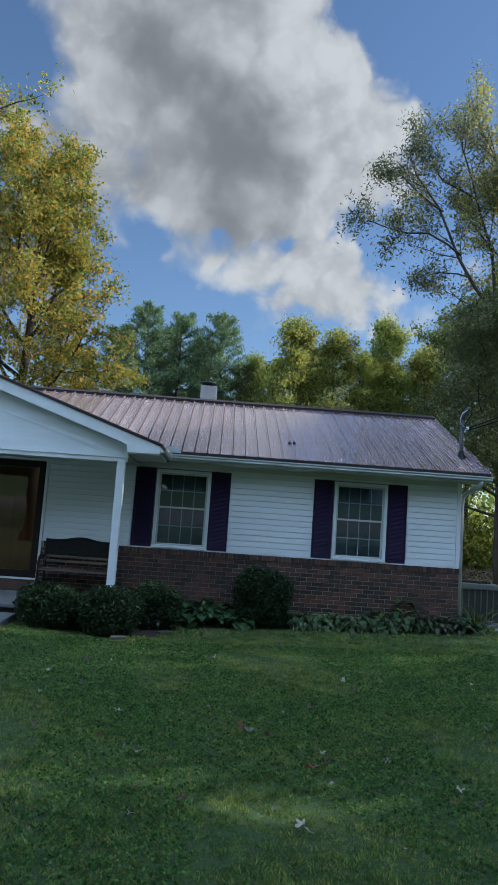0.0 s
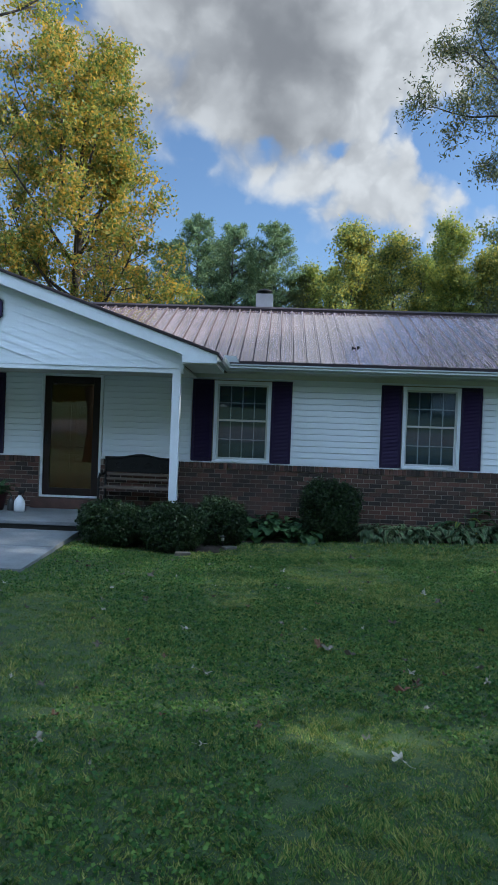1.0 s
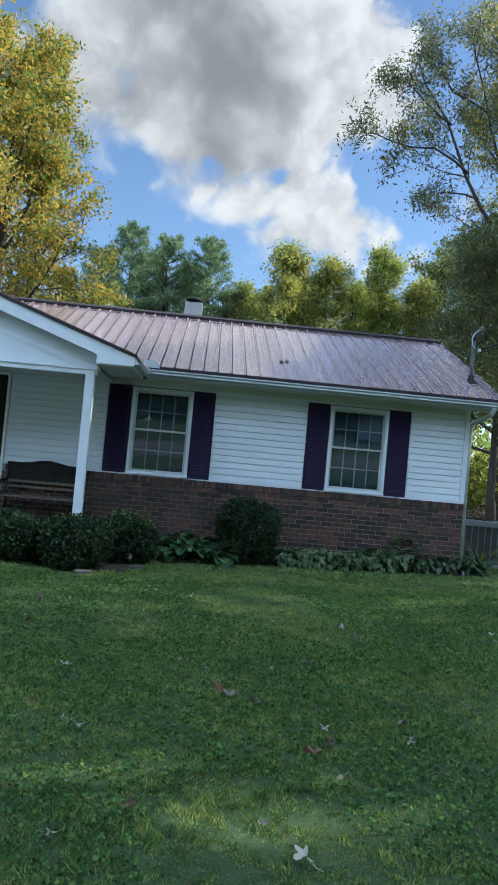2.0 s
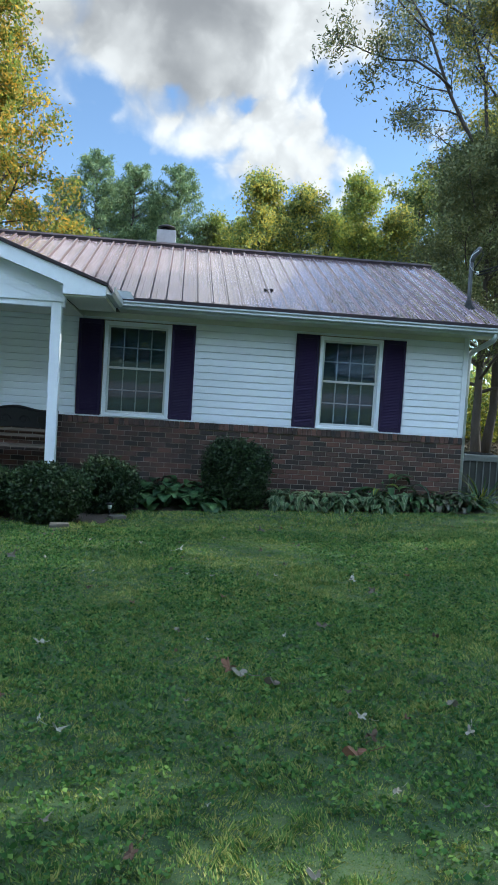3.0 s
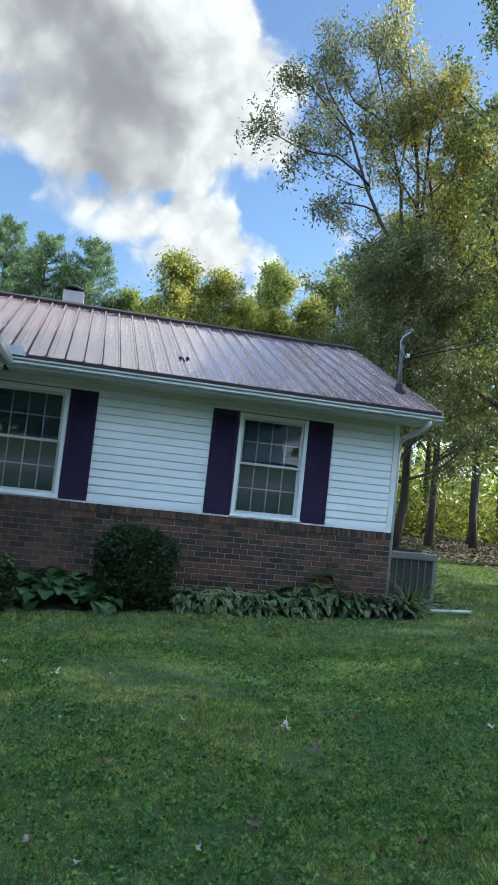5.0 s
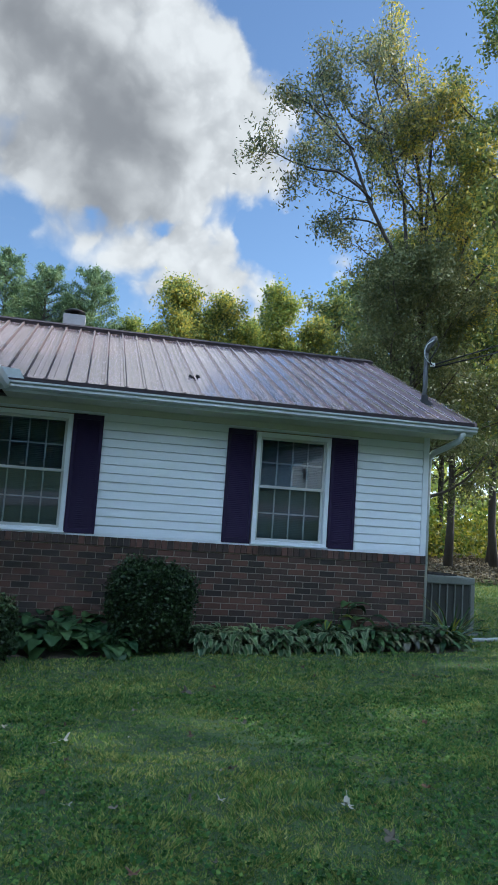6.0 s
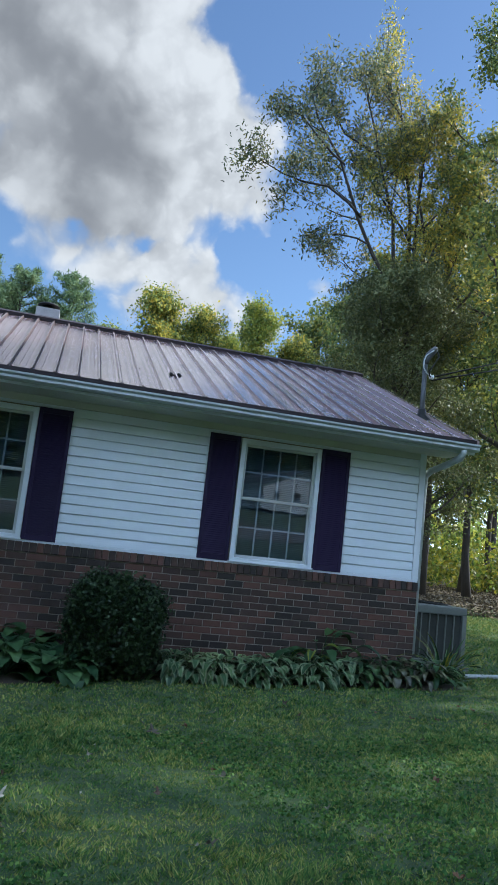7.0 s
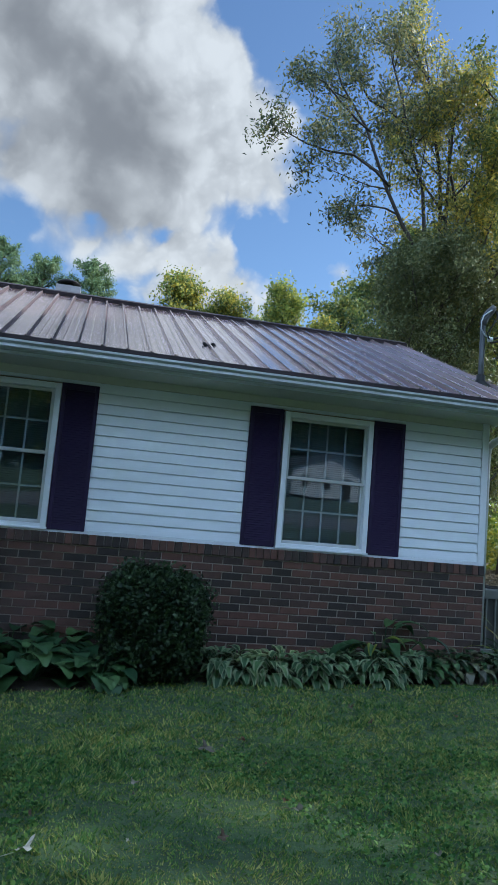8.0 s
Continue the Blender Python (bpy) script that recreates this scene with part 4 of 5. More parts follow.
# the tall thin-leaved tree beside the house, its boughs reaching over the roof's end
tall = tree("ash_tree", 12.6, 14.2, "tall ash tree with thin yellowing olive foliage and long bare boughs", "tree", 3, 17.2, 9.0, 4.2, 10, 6, 7, 42, 0.155, M_LEAF_A, 0.15, 0.17, 0.34, up=0.7,
            turned=(M_LEAF_O, -1.6),
            stems=((((0, 0, 8.6), (-0.8, -0.3, 10.2), (-1.7, -0.5, 11.4), (-2.4, -0.7, 12.5), (-3.3, -0.7, 14.5), (-4.2, -0.7, 15.7), (-4.7, -0.7, 16.6)), 0.085, 0.42),
                   (((-2.45, -0.7, 12.6), (-3.4, -0.9, 13.1), (-4.7, -1.0, 13.2), (-5.7, -1.0, 13.5), (-6.4, -1.0, 13.5)), 0.045, 0.25),
                   (((-0.2, 0, 9.4), (-0.9, 0, 11.8), (-1.2, 0, 13.8), (-1.7, 0, 15.4), (-2.3, 0.1, 17.2), (-2.6, 0.1, 18.6)), 0.075, 0.36),
                   (((-1.7, 0, 15.3), (-3.0, 0.2, 16.1), (-3.9, 0.2, 17.0), (-4.3, 0.3, 17.6)), 0.04, 0.2),
                   (((0.2, 0, 7.6), (0.8, -0.2, 9.6), (1.2, -0.2, 12.1), (1.1, -0.2, 13.9), (1.6, -0.2, 15.3), (2.0, -0.2, 16.6)), 0.07, 0.2),
                   (((0.6, -0.1, 9.0), (1.8, -0.6, 10.6), (2.7, -0.8, 12.2), (3.3, -0.8, 13.8)), 0.05, 0.2),
                   (((0.3, -0.1, 7.8), (1.2, -1.0, 8.8), (2.2, -1.4, 9.8), (3.0, -1.5, 10.6)), 0.045, 0.2),
                   (((-0.1, 0.3, 8.0), (0.0, 0.3, 12.0), (-0.3, 0.3, 14.7), (-0.7, 0.3, 16.6), (-1.2, 0.3, 17.8), (-1.7, 0.3, 18.6)), 0.08, 0.3),
                   (((0.1, 0.4, 8.2), (0.6, 0.5, 11.9), (0.4, 0.7, 14.6), (0.4, 0.8, 16.2), (0.6, 0.8, 17.4)), 0.07, 0.25),
                   (((-0.4, -0.4, 9.6), (-0.2, -1.2, 11.2), (0.2, -1.5, 12.8), (0.3, -1.6, 14.2)), 0.045, 0.15),
                   (((-2.0, -0.5, 11.8), (-3.0, -0.7, 11.9), (-3.7, -0.7, 11.7), (-4.1, -0.7, 11.8)), 0.03, 0.3),
                   (((-3.2, -0.7, 14.3), (-4.3, -0.9, 14.9), (-5.0, -0.9, 15.5), (-5.4, -0.9, 15.9)), 0.035, 0.2)))
# the yellow-green tree behind the porch
maple = tree("maple_tree", -6.2, 13.4, "broad maple turning yellow and orange behind the house", "tree", 11, 15.2, 3.0, 5.2, 30, 7, 6, 52, 0.145, M_LEAF_Y, 0.24, 0.14, 0.5, up=0.52,
             shape=lambda f: 1.0 - 0.5 * f ** 2)
again(maple, -13.5, 15.5, 130, 1.12, "large maple turning yellow, beside another one")
near_left = tree("maple_tree", -10.0, 5.5, "maple with sparse yellowing leaves on a hanging bough", "tree", 15, 15.5, 7.0, 4.6, 14, 6, 5, 36, 0.15, M_LEAF_O, 0.25, 0.2, 0.5, extra=(((0, 0, 10.0), (5.1, 0.2, 12.4), 0.10), ((0, 0, 11.0), (4.7, -0.4, 14.5), 0.09)))
# dense dark tree under the tall one
dark = tree("cedar_tree", 11.9, 13.2, "dense dark green cedar-like tree at the wood's edge", "tree", 21, 10.9, 2.2, 4.3, 32, 6, 6, 60, 0.115, M_LEAF_D, 0.15, 0.17, 0.5, up=0.25, shape=lambda f: (1 - f) ** 0.42)
# hardwoods behind the house
hard_a = tree("hardwood_tree", 5.1, 28.7, "leafy hardwood with green and gold crown behind the roof", "tree", 31, 14.4, 3.4, 3.8, 18, 6, 6, 28, 0.165, M_LEAF_H, 0.13, 0.18, 0.6, up=0.95, group="hardwoods behind the house", shape=lambda f: 1.05 * (1 - f) ** 0.75 + 0.12)
hard_b = tree("hardwood_tree", 11.2, 29.2, "slim green hardwood standing behind the roof", "tree", 37, 15.2, 3.0, 3.3, 18, 6, 6, 27, 0.165, M_LEAF_G, 0.13, 0.16, 0.6, up=1.0, group="hardwoods behind the house", shape=lambda f: 1.05 * (1 - f) ** 0.75 + 0.12)
again(hard_a, 7.9, 29.6, 100, 0.98)
again(hard_b, 3.2, 30.5, 60, 0.83)
again(hard_b, 9.6, 31.5, 200, 0.90)
again(hard_a, 13.6, 30.0, 250, 0.93)
again(hard_a, 6.5, 32.5, 300, 0.93)
again(hard_b, 4.3, 33.0, 140, 0.86)
again(hard_a, 10.9, 33.0, 20, 0.92)
again(hard_b, 12.6, 32.0, 330, 0.86)


def pine(x, y, seed, height, spread, material, label):
    rng = np.random.default_rng(seed)
    t = thing("pine_tree", x, y, ground_z(x, y) - 0.05, label, "tree", "pines behind the house")
    bm = bmesh.new()
    tube(bm, [(0, 0, 0), (0.05, 0.04, height * 0.4), (0, 0.08, height * 0.75), (0.04, 0, height)], [0.2, 0.15, 0.08, 0.015], 8)
    cents = []
    z = height * 0.22
    while z < height - 0.2:
        f = (z - height * 0.22) / (height * 0.78)
        for k in range(5):
            a = rng.uniform(0, 6.283)
            ln = spread * (1 - f) ** 0.48 * rng.uniform(0.6, 1.15) + 0.25
            d = Vector((math.cos(a), math.sin(a), 0.12 + 0.5 * f)).normalized()
            pts = [Vector((0, 0, z)) + d * ln * q + Vector((0, 0, 0.12 * ln * q * q)) for q in (0, 0.35, 0.7, 1.0)]
            tube(bm, pts, [0.03, 0.022, 0.014, 0.005], 4, cap=False)
            m = int(70 + 120 * ln / spread)
            q = np.sqrt(rng.uniform(0.06, 1.0, m))[:, None]
            p = np.array(pts[0])[None] + np.array(d)[None] * ln * q + np.array([0, 0, 1.0])[None] * 0.12 * ln * q * q
            cents.append(p + rng.normal(size=(m, 3)) * np.array([0.21, 0.21, 0.11]) * (0.6 + 0.4 * (1 - f)))
        z += rng.uniform(0.30, 0.48)
    part("trunk", bm, M_BARK, t, recalc=False)
    ob = new("crown", leaf_mesh("crown", np.concatenate(cents), 0.29, rng, material, 0.17, lean=np.array([0, 0, 0.5])))
    ob.parent = t
    return t


pine_a = pine(-3.6, 29.5, 41, 14.4, 2.7, M_NEEDLE, "tall blue-green pine behind the roof ridge")
again(pine_a, -1.6, 30.5, 70, 0.99)
again(pine_a, -5.4, 30.5, 150, 0.92)
again(pine_a, 0.9, 30.0, 220, 1.0)
again(pine_a, -0.2, 32.0, 310, 0.93)
again(pine_a, -2.6, 33.0, 20, 0.96)
pine_d = pine(2.4, 30.5, 43, 11.4, 2.2, M_LEAF_D, "dark narrow evergreen between the pines and hardwoods")
again(pine_d, -7.2, 29.0, 90, 1.0)
# woods beside and beyond the house
big = tree("oak_tree", 15.35, 10.4, "large oak with green foliage hanging high over the side lawn", "tree", 51, 21.0, 3.6, 5.8, 22, 7, 6, 38, 0.155, M_LEAF_W, 0.33, 0.17, 0.5, up=0.35)
wood = tree("hardwood_tree", 16.2, 18.6, "green woodland tree with a bare lower trunk", "tree", 57, 16.5, 3.4, 4.4, 19, 6, 6, 17, 0.21, M_LEAF_W, 0.16, 0.18, 0.6, group="woodland trees")
for x, y, a, s in ((25.5, 19.5, 200, 1.05), (19.4, 20.4, 80, 1.05), (17.6, 26.5, 170, 1.1), (21.6, 24.5, 250, 0.95), (22.0, 30.5, 40, 1.15), (27.5, 31.0, 120, 1.1), (15.4, 33.0, 280, 0.98), (31.0, 36.0, 10, 1.2), (18.6, 36.0, 90, 1.15)):
    again(wood, x, y, a, s)


# unseen trees added beside and behind the camera, for lawn shade and pane reflections
def far_tree():
    return tree("oak_tree", 19.0, 2.8, "broad oak in full green leaf, added out of view round the lawn", "tree", 61, 17.5, 4.0, 5.6, 20, 5, 5, 13, 0.40, M_LEAF_G, 0.3, 0.34, 0.7, up=0.35, group="oaks round the lawn")


shade = far_tree()
for x, y, a, s in ((13.6, -5.31, 145, 0.931), (18.42, -10.04, 72, 0.854), (19.5, -14.5, 10, 0.85), (15.6, -10.29, 299, 0.767), (2.5, -19.5, 130, 0.9), (-6.0, -16.0, 20, 0.9), (23.2, -2.83, 134, 1.113), (19.66, -8.84, 301, 1.071), (-24, -46, 10, 1.0), (-12, -52, 80, 1.15), (-2, -56, 150, 1.0), (7, -58, 220, 1.1), (28, -56, 300, 1.2), (12, -64, 30, 1.2), (22, -66, 80, 1.3), (33, -62, 200, 1.2), (2, -66, 260, 1.25), (44, -58, 40, 1.0), (17, -60, 100, 1.15), (-36, -40, 190, 1.1), (56, -36, 260, 1.1), (-18, -30, 310, 0.8)):
    again(shade, x, y, a, s)


def undergrowth():
    """Sunlit brush at the wood's edge: uncountable, one object."""
    rng = np.random.default_rng(71)
    cents = []
    for _ in range(520):
        x, y = rng.uniform(9, 42), rng.uniform(25, 44)
        h, r = rng.uniform(1.2, 3.8), rng.uniform(0.7, 1.6)
        m = 90
        p = rng.normal(size=(m, 3)) * np.array([r * 0.55, r * 0.55, h * 0.28]) + np.array([x, y, h * 0.5])
        p[:, 2] = np.abs(p[:, 2])
        cents.append(p)
    me = leaf_mesh("undergrowth", np.concatenate(cents), 0.26, rng, M_LEAF_Y2, 0.6)
    tagged(new("undergrowth", me), "bright yellow-green brush at the edge of the woods", "brush", kind="stuff")
    # the far wood closes the view all round
    cents = []
    for _ in range(420):
        a = rng.uniform(0, 6.283)
        d = rng.uniform(60, 85)
        x, y = 5 + d * math.cos(a), d * math.sin(a)
        h, r = rng.uniform(6, 13), rng.uniform(2.0, 4.0)
        m = 150
        p = rng.normal(size=(m, 3)) * np.array([r * 0.6, r * 0.6, h * 0.26]) + np.array([x, y, h * 0.5])
        p[:, 2] = np.abs(p[:, 2]) + ground_z(x, y)
        cents.append(p)
    for _ in range(150):
        x, y = rng.uniform(-25, 60), rng.uniform(-80, -60)
        h, r = rng.uniform(10, 19), rng.uniform(2.5, 4.0)
        p = rng.normal(size=(190, 3)) * np.array([r * 0.6, r * 0.6, h * 0.27]) + np.array([x, y, h * 0.5])
        p[:, 2] = np.abs(p[:, 2]) + ground_z(x, y)
        cents.append(p)
    me = leaf_mesh("far_woods", np.concatenate(cents), 1.0, rng, M_LEAF_G, 0.7)
    tagged(new("far_woods", me), "distant green woods round the property", "woods", kind="stuff")


M_LEAF_Y2 = mat("sunlit_brush_leaves", (0.30, 0.27, 0.03), (0.08, 0.13, 0.02), 0.3, 0.5, vary="island", third=(0.19, 0.22, 0.03), translucent=0.5)
undergrowth()


def forest_floor():
    rng = np.random.default_rng(77)
    xs, ys = np.linspace(8.5, 46, 60), np.linspace(9.5, 50, 60)
    verts = [(x, y, ground_z(x, y) + 0.03 * math.sin(min(1.0, max(0.0, (y - 10.5 + 1.2 * math.sin(0.8 * x)) / 3)) * 1.57) * 1.5 - 0.02) for y in ys for x in xs]
    quads = [(j * 60 + i, j * 60 + i + 1, (j + 1) * 60 + i + 1, (j + 1) * 60 + i) for j in range(59) for i in range(59)]
    tagged(new("forest_floor", raw_mesh("forest_floor", verts, quads, M_LITTER)), "brown leaf litter under the woodland trees", "ground", kind="structure")
    n = 42000
    x, y = rng.uniform(7.5, 34, n), 8.0 + 26 * rng.uniform(0, 1, n) ** 1.4
    x, y = x[y > 9.5 + 1.5 * np.sin(0.7 * x)], y[y > 9.5 + 1.5 * np.sin(0.7 * x)]
    pts = np.stack([x, y, ground_height(x, y) + 0.05], 1)
    tagged(new("leaf_litter", leaf_mesh("leaf_litter", pts, 0.11, rng, M_DEAD, 0.7, flat=0.85)), "dead brown leaves strewn under the woodland trees", "leaves", kind="stuff")


M_DEAD = mat("dead_leaves", (0.20, 0.15, 0.075), (0.05, 0.036, 0.02), 2.0, 0.8, vary="island", third=(0.11, 0.082, 0.042))
M_LITTER = mat("leaf_litter", (0.11, 0.085, 0.04), (0.035, 0.026, 0.016), 1.2, 0.95, 0.9, 25, third=(0.065, 0.052, 0.025))
forest_floor()


# ---- what the panes mirror: the road and the house across it ----
def road():
    xs = [-120 + 6 * i for i in range(41)]
    verts, quads = [], []
    for i, x in enumerate(xs):
        for k, (o, z) in enumerate(((-2.9, 0.0), (-2.7, 0.05), (0, 0.09), (2.7, 0.05), (2.9, 0.0))):
            verts.append((x, -27 + o + 2.5 * math.sin(x * 0.03), ground_z(x, -27 + o + 2.5 * math.sin(x * 0.03)) + 0.02 + z))
    for i in range(len(xs) - 1):
        for k in range(4):
            quads.append((i * 5 + k, (i + 1) * 5 + k, (i + 1) * 5 + k + 1, i * 5 + k + 1))
    tagged(new("road", raw_mesh("road", verts, quads, M_ROAD)), "pale asphalt lane crossing the lawn", "road", kind="structure")


road()


def neighbour():
    h = thing("house", 17.9, -43.0, ground_z(17.9, -43.0) - 0.2, "small white house with a gabled porch across the road", "house")
    bm = bmesh.new()
    prism(bm, [(-6, 0), (6, 0), (6, 2.7), (0, 4.9), (-6, 2.7)], "y", -4.0, 4.0)
    part("wall", bm, M_SIDING, h)
    for s in (1, -1):
        bm = bmesh.new()
        prism(bm, [(0, 5.05), (s * 6.4, 2.7), (s * 6.4, 2.55), (0, 4.9)], "y", -4.4, 4.5)
        part("roof", bm, M_METAL, h)
    for x in (-4.2, -1.4, 3.6):
        bm = bmesh.new()
        box(bm, x - 0.5, x + 0.5, 3.99, 4.03, 0.9, 2.2)
        wnd = part("window", bm, M_TRIM, h)
        bm = bmesh.new()
        box(bm, x - 0.42, x + 0.42, 4.03, 4.04, 0.98, 2.12)
        part("pane", bm, M_BLACK, wnd)
    bm = bmesh.new()
    box(bm, 0.9, 1.9, 3.99, 4.04, 0.1, 2.15)
    part("door", bm, M_DOOR, h)
    h.rotation_euler = (0, 0, radians(-20))
    h.scale = (0.65, 0.65, 0.65)


neighbour()


# ---- roof things ----
def chimney():
    c = thing("chimney", 1.05, 5.2, 3.87, "grey-white block chimney with a black metal cap behind the ridge", "chimney")
    bm = bmesh.new()
    box(bm, -0.20, 0.20, -0.20, 0.20, -0.62, 1.05, 0.012)
    st = part("stack", bm, M_CHIM, c)
    # joints cut as thin proud courses
    for z in (0.25, 0.45, 0.65, 0.85):
        bm = bmesh.new()
        box(bm, -0.204, 0.204, -0.204, 0.204, z, z + 0.19)
        part("block_course", bm, M_CHIM, st)
    bm = bmesh.new()
    lathe(bm, [(0.10, 1.045), (0.10, 1.110), (0.085, 1.115), (0.085, 1.130)], 18)
    part("flue", bm, M_BLACK, c)
    bm = bmesh.new()
    lathe(bm, [(0.19, 1.120), (0.195, 1.135), (0.15, 1.165), (0.06, 1.195), (0.02, 1.205)], 20)
    for a in range(4):
        u = a * math.pi / 2 + 0.4
        tube(bm, [(0.095 * math.cos(u), 0.095 * math.sin(u), 1.050), (0.14 * math.cos(u), 0.14 * math.sin(u), 1.130)], 0.008, 5)
    part("cap", bm, M_BLACK, c, "round black metal rain cap")


chimney()


def service_mast():
    x, y = 6.06, 0.40
    z = EAVE_Z + SLOPE * (y - EAVE_Y)
    m = thing("service_mast", x, y, z, "grey electric service mast with a curved weatherhead on the roof", "mast")
    bm = bmesh.new()
    tube(bm, [(0, 0, -0.3), (0, 0, 0.74)], 0.033, 12)
    part("pole", bm, M_METAL, m)
    bm = bmesh.new()
    lathe(bm, [(0.13, -0.03), (0.11, 0.02), (0.055, 0.05), (0.048, 0.12), (0.036, 0.125)], 16)
    for v in bm.verts:
        if v.co.z < 0.03:
            v.co.z += SLOPE * v.co.y
    part("flashing", bm, M_BLACK, m, "black rubber roof flashing")
    bm = bmesh.new()
    tube(bm, [(0, 0, 0.72), (0.01, 0, 0.79), (0.045, 0, 0.85), (0.09, -0.01, 0.91), (0.125, -0.02, 0.955), (0.14, -0.02, 0.96)], [0.038, 0.046, 0.048, 0.046, 0.036, 0.014], 10)
    part("weatherhead", bm, M_METAL, m)
    bm = bmesh.new()
    tube(bm, [(0.15, -0.02, 0.91), (0.16, -0.05, 0.84), (0.10, -0.07, 0.74), (0.03, -0.055, 0.62), (0.05, -0.05, 0.56), (0.10, -0.03, 0.55)], 0.010, 6)
    part("drip_loop", bm, M_BLACK, m, "black drip loop cable")
    bm = bmesh.new()
    tube(bm, [(0.135, -0.04, 0.94), (0.07, -0.05, 0.90), (-0.02, -0.05, 0.83), (-0.05, -0.05, 0.75), (-0.045, -0.045, 0.66), (0.0, -0.04, 0.60), (0.08, -0.03, 0.56)], 0.008, 6)
    part("drip_loop", bm, M_GUTTER, m, "pale grey bare drip loop wire")
    bm = bmesh.new()
    lathe(bm, [(0.02, -0.03), (0.034, -0.02), (0.024, 0.0), (0.034, 0.02), (0.02, 0.03)], 12)
    bmesh.ops.transform(bm, verts=bm.verts, matrix=pose(0.09, -0.02, 0.56, 0, 90, 0))
    part("insulator", bm, M_PLASTIC, m, "white ceramic insulator")
    for k, (dz, ex, ez) in enumerate(((0.56, (30.0, 17.2, 15.7), 0.8), (0.52, (30.0, 17.4, 14.9), 0.9))):
        c = thing("power_cable", x + 0.10, y - 0.02, z + dz, "thin black power cable running off through the trees", "cable", "power cables")
        bm = bmesh.new()
        end = Vector(ex) - Vector((x + 0.1, y - 0.02, z + dz))
        pts = [end * (i / 16) + Vector((0, 0, -ez * 4 * (i / 16) * (1 - i / 16) * 0.55)) for i in range(17)]
        tube(bm, pts, 0.012, 5)
        part("wire", bm, M_BLACK, c)


service_mast()


# ---- things on the porch ----
def bench():
    b = thing("bench", -0.83, -0.42, 0.076, "black garden bench with an arched back on the porch", "bench")
    half = 0.60

    def arch(x):
        return 0.90 if abs(x) > 0.40 else 0.90 + 0.055 * (0.5 + 0.5 * math.cos(math.pi * x / 0.40))
    bm = bmesh.new()
    tube(bm, [(-half + 2 * half * i / 24, 0.30, arch(-half + 2 * half * i / 24) + 0.0) for i in range(25)], 0.022, 8)
    part("top_rail", bm, M_BLACK, b)
    bm = bmesh.new()
    xs = [-half + 2 * half * i / 24 for i in range(25)]
    lo = [bm.verts.new((x, 0.295, 0.66)) for x in xs]
    hi = [bm.verts.new((x, 0.295, arch(x) - 0.01)) for x in xs]
    lo2 = [bm.verts.new((x, 0.308, 0.66)) for x in xs]
    hi2 = [bm.verts.new((x, 0.308, arch(x) - 0.01)) for x in xs]
    for i in range(24):
        bm.faces.new((lo[i], lo[i + 1], hi[i + 1], hi[i]))
        bm.faces.new((lo2[i + 1], lo2[i], hi2[i], hi2[i + 1]))
        bm.faces.new((lo[i], lo2[i], lo2[i + 1], lo[i + 1]))
        bm.faces.new((hi[i], hi[i + 1], hi2[i + 1], hi2[i]))
    # scrolls in relief
    for x in (-0.38, -0.13, 0.13, 0.38):
        tube(bm, [(x + 0.08 * math.cos(t) * (1 - t / 9), 0.288, 0.77 + 0.075 * math.sin(t) * (1 - t / 9)) for t in (0.0, 0.8, 1.6, 2.4, 3.2, 4.0, 4.8, 5.6, 6.4)], 0.008, 5)
    part("backrest", bm, M_BLACK, b, "black cast scrollwork backrest")
    for z, y in ((0.60, 0.28), (0.52, 0.275)):
        bm = bmesh.new()
        box(bm, -half, half, y, y + 0.022, z, z + 0.045, 0.004)
        part("back_slat", bm, M_BENCHWOOD, b)
    for k in range(5):
        bm = bmesh.new()
        box(bm, -half, half, -0.20 + 0.092 * k, -0.125 + 0.092 * k, 0.40, 0.424, 0.004)
        part("seat_slat", bm, M_BENCHWOOD, b)
    for s in (-1, 1):
        bm = bmesh.new()
        x = s * half
        tube(bm, [(x, -0.22, 0.0), (x, -0.20, 0.2), (x, -0.18, 0.39), (x, -0.19, 0.55), (x, -0.10, 0.63), (x, 0.1, 0.62), (x, 0.27, 0.66)], 0.022, 8)
        tube(bm, [(x, 0.33, 0.0), (x, 0.28, 0.38), (x, 0.30, 0.92)], 0.022, 8)
        tube(bm, [(x, -0.19, 0.39), (x, 0.28, 0.39)], 0.02, 8)
        part("end_frame", bm, M_BLACK, b)


M_BENCHWOOD = mat("weathered_dark_slat", (0.16, 0.12, 0.09), (0.08, 0.06, 0.05), 5.0, 0.6, 0.3, 40, stretch=(0.3, 4, 4))
bench()


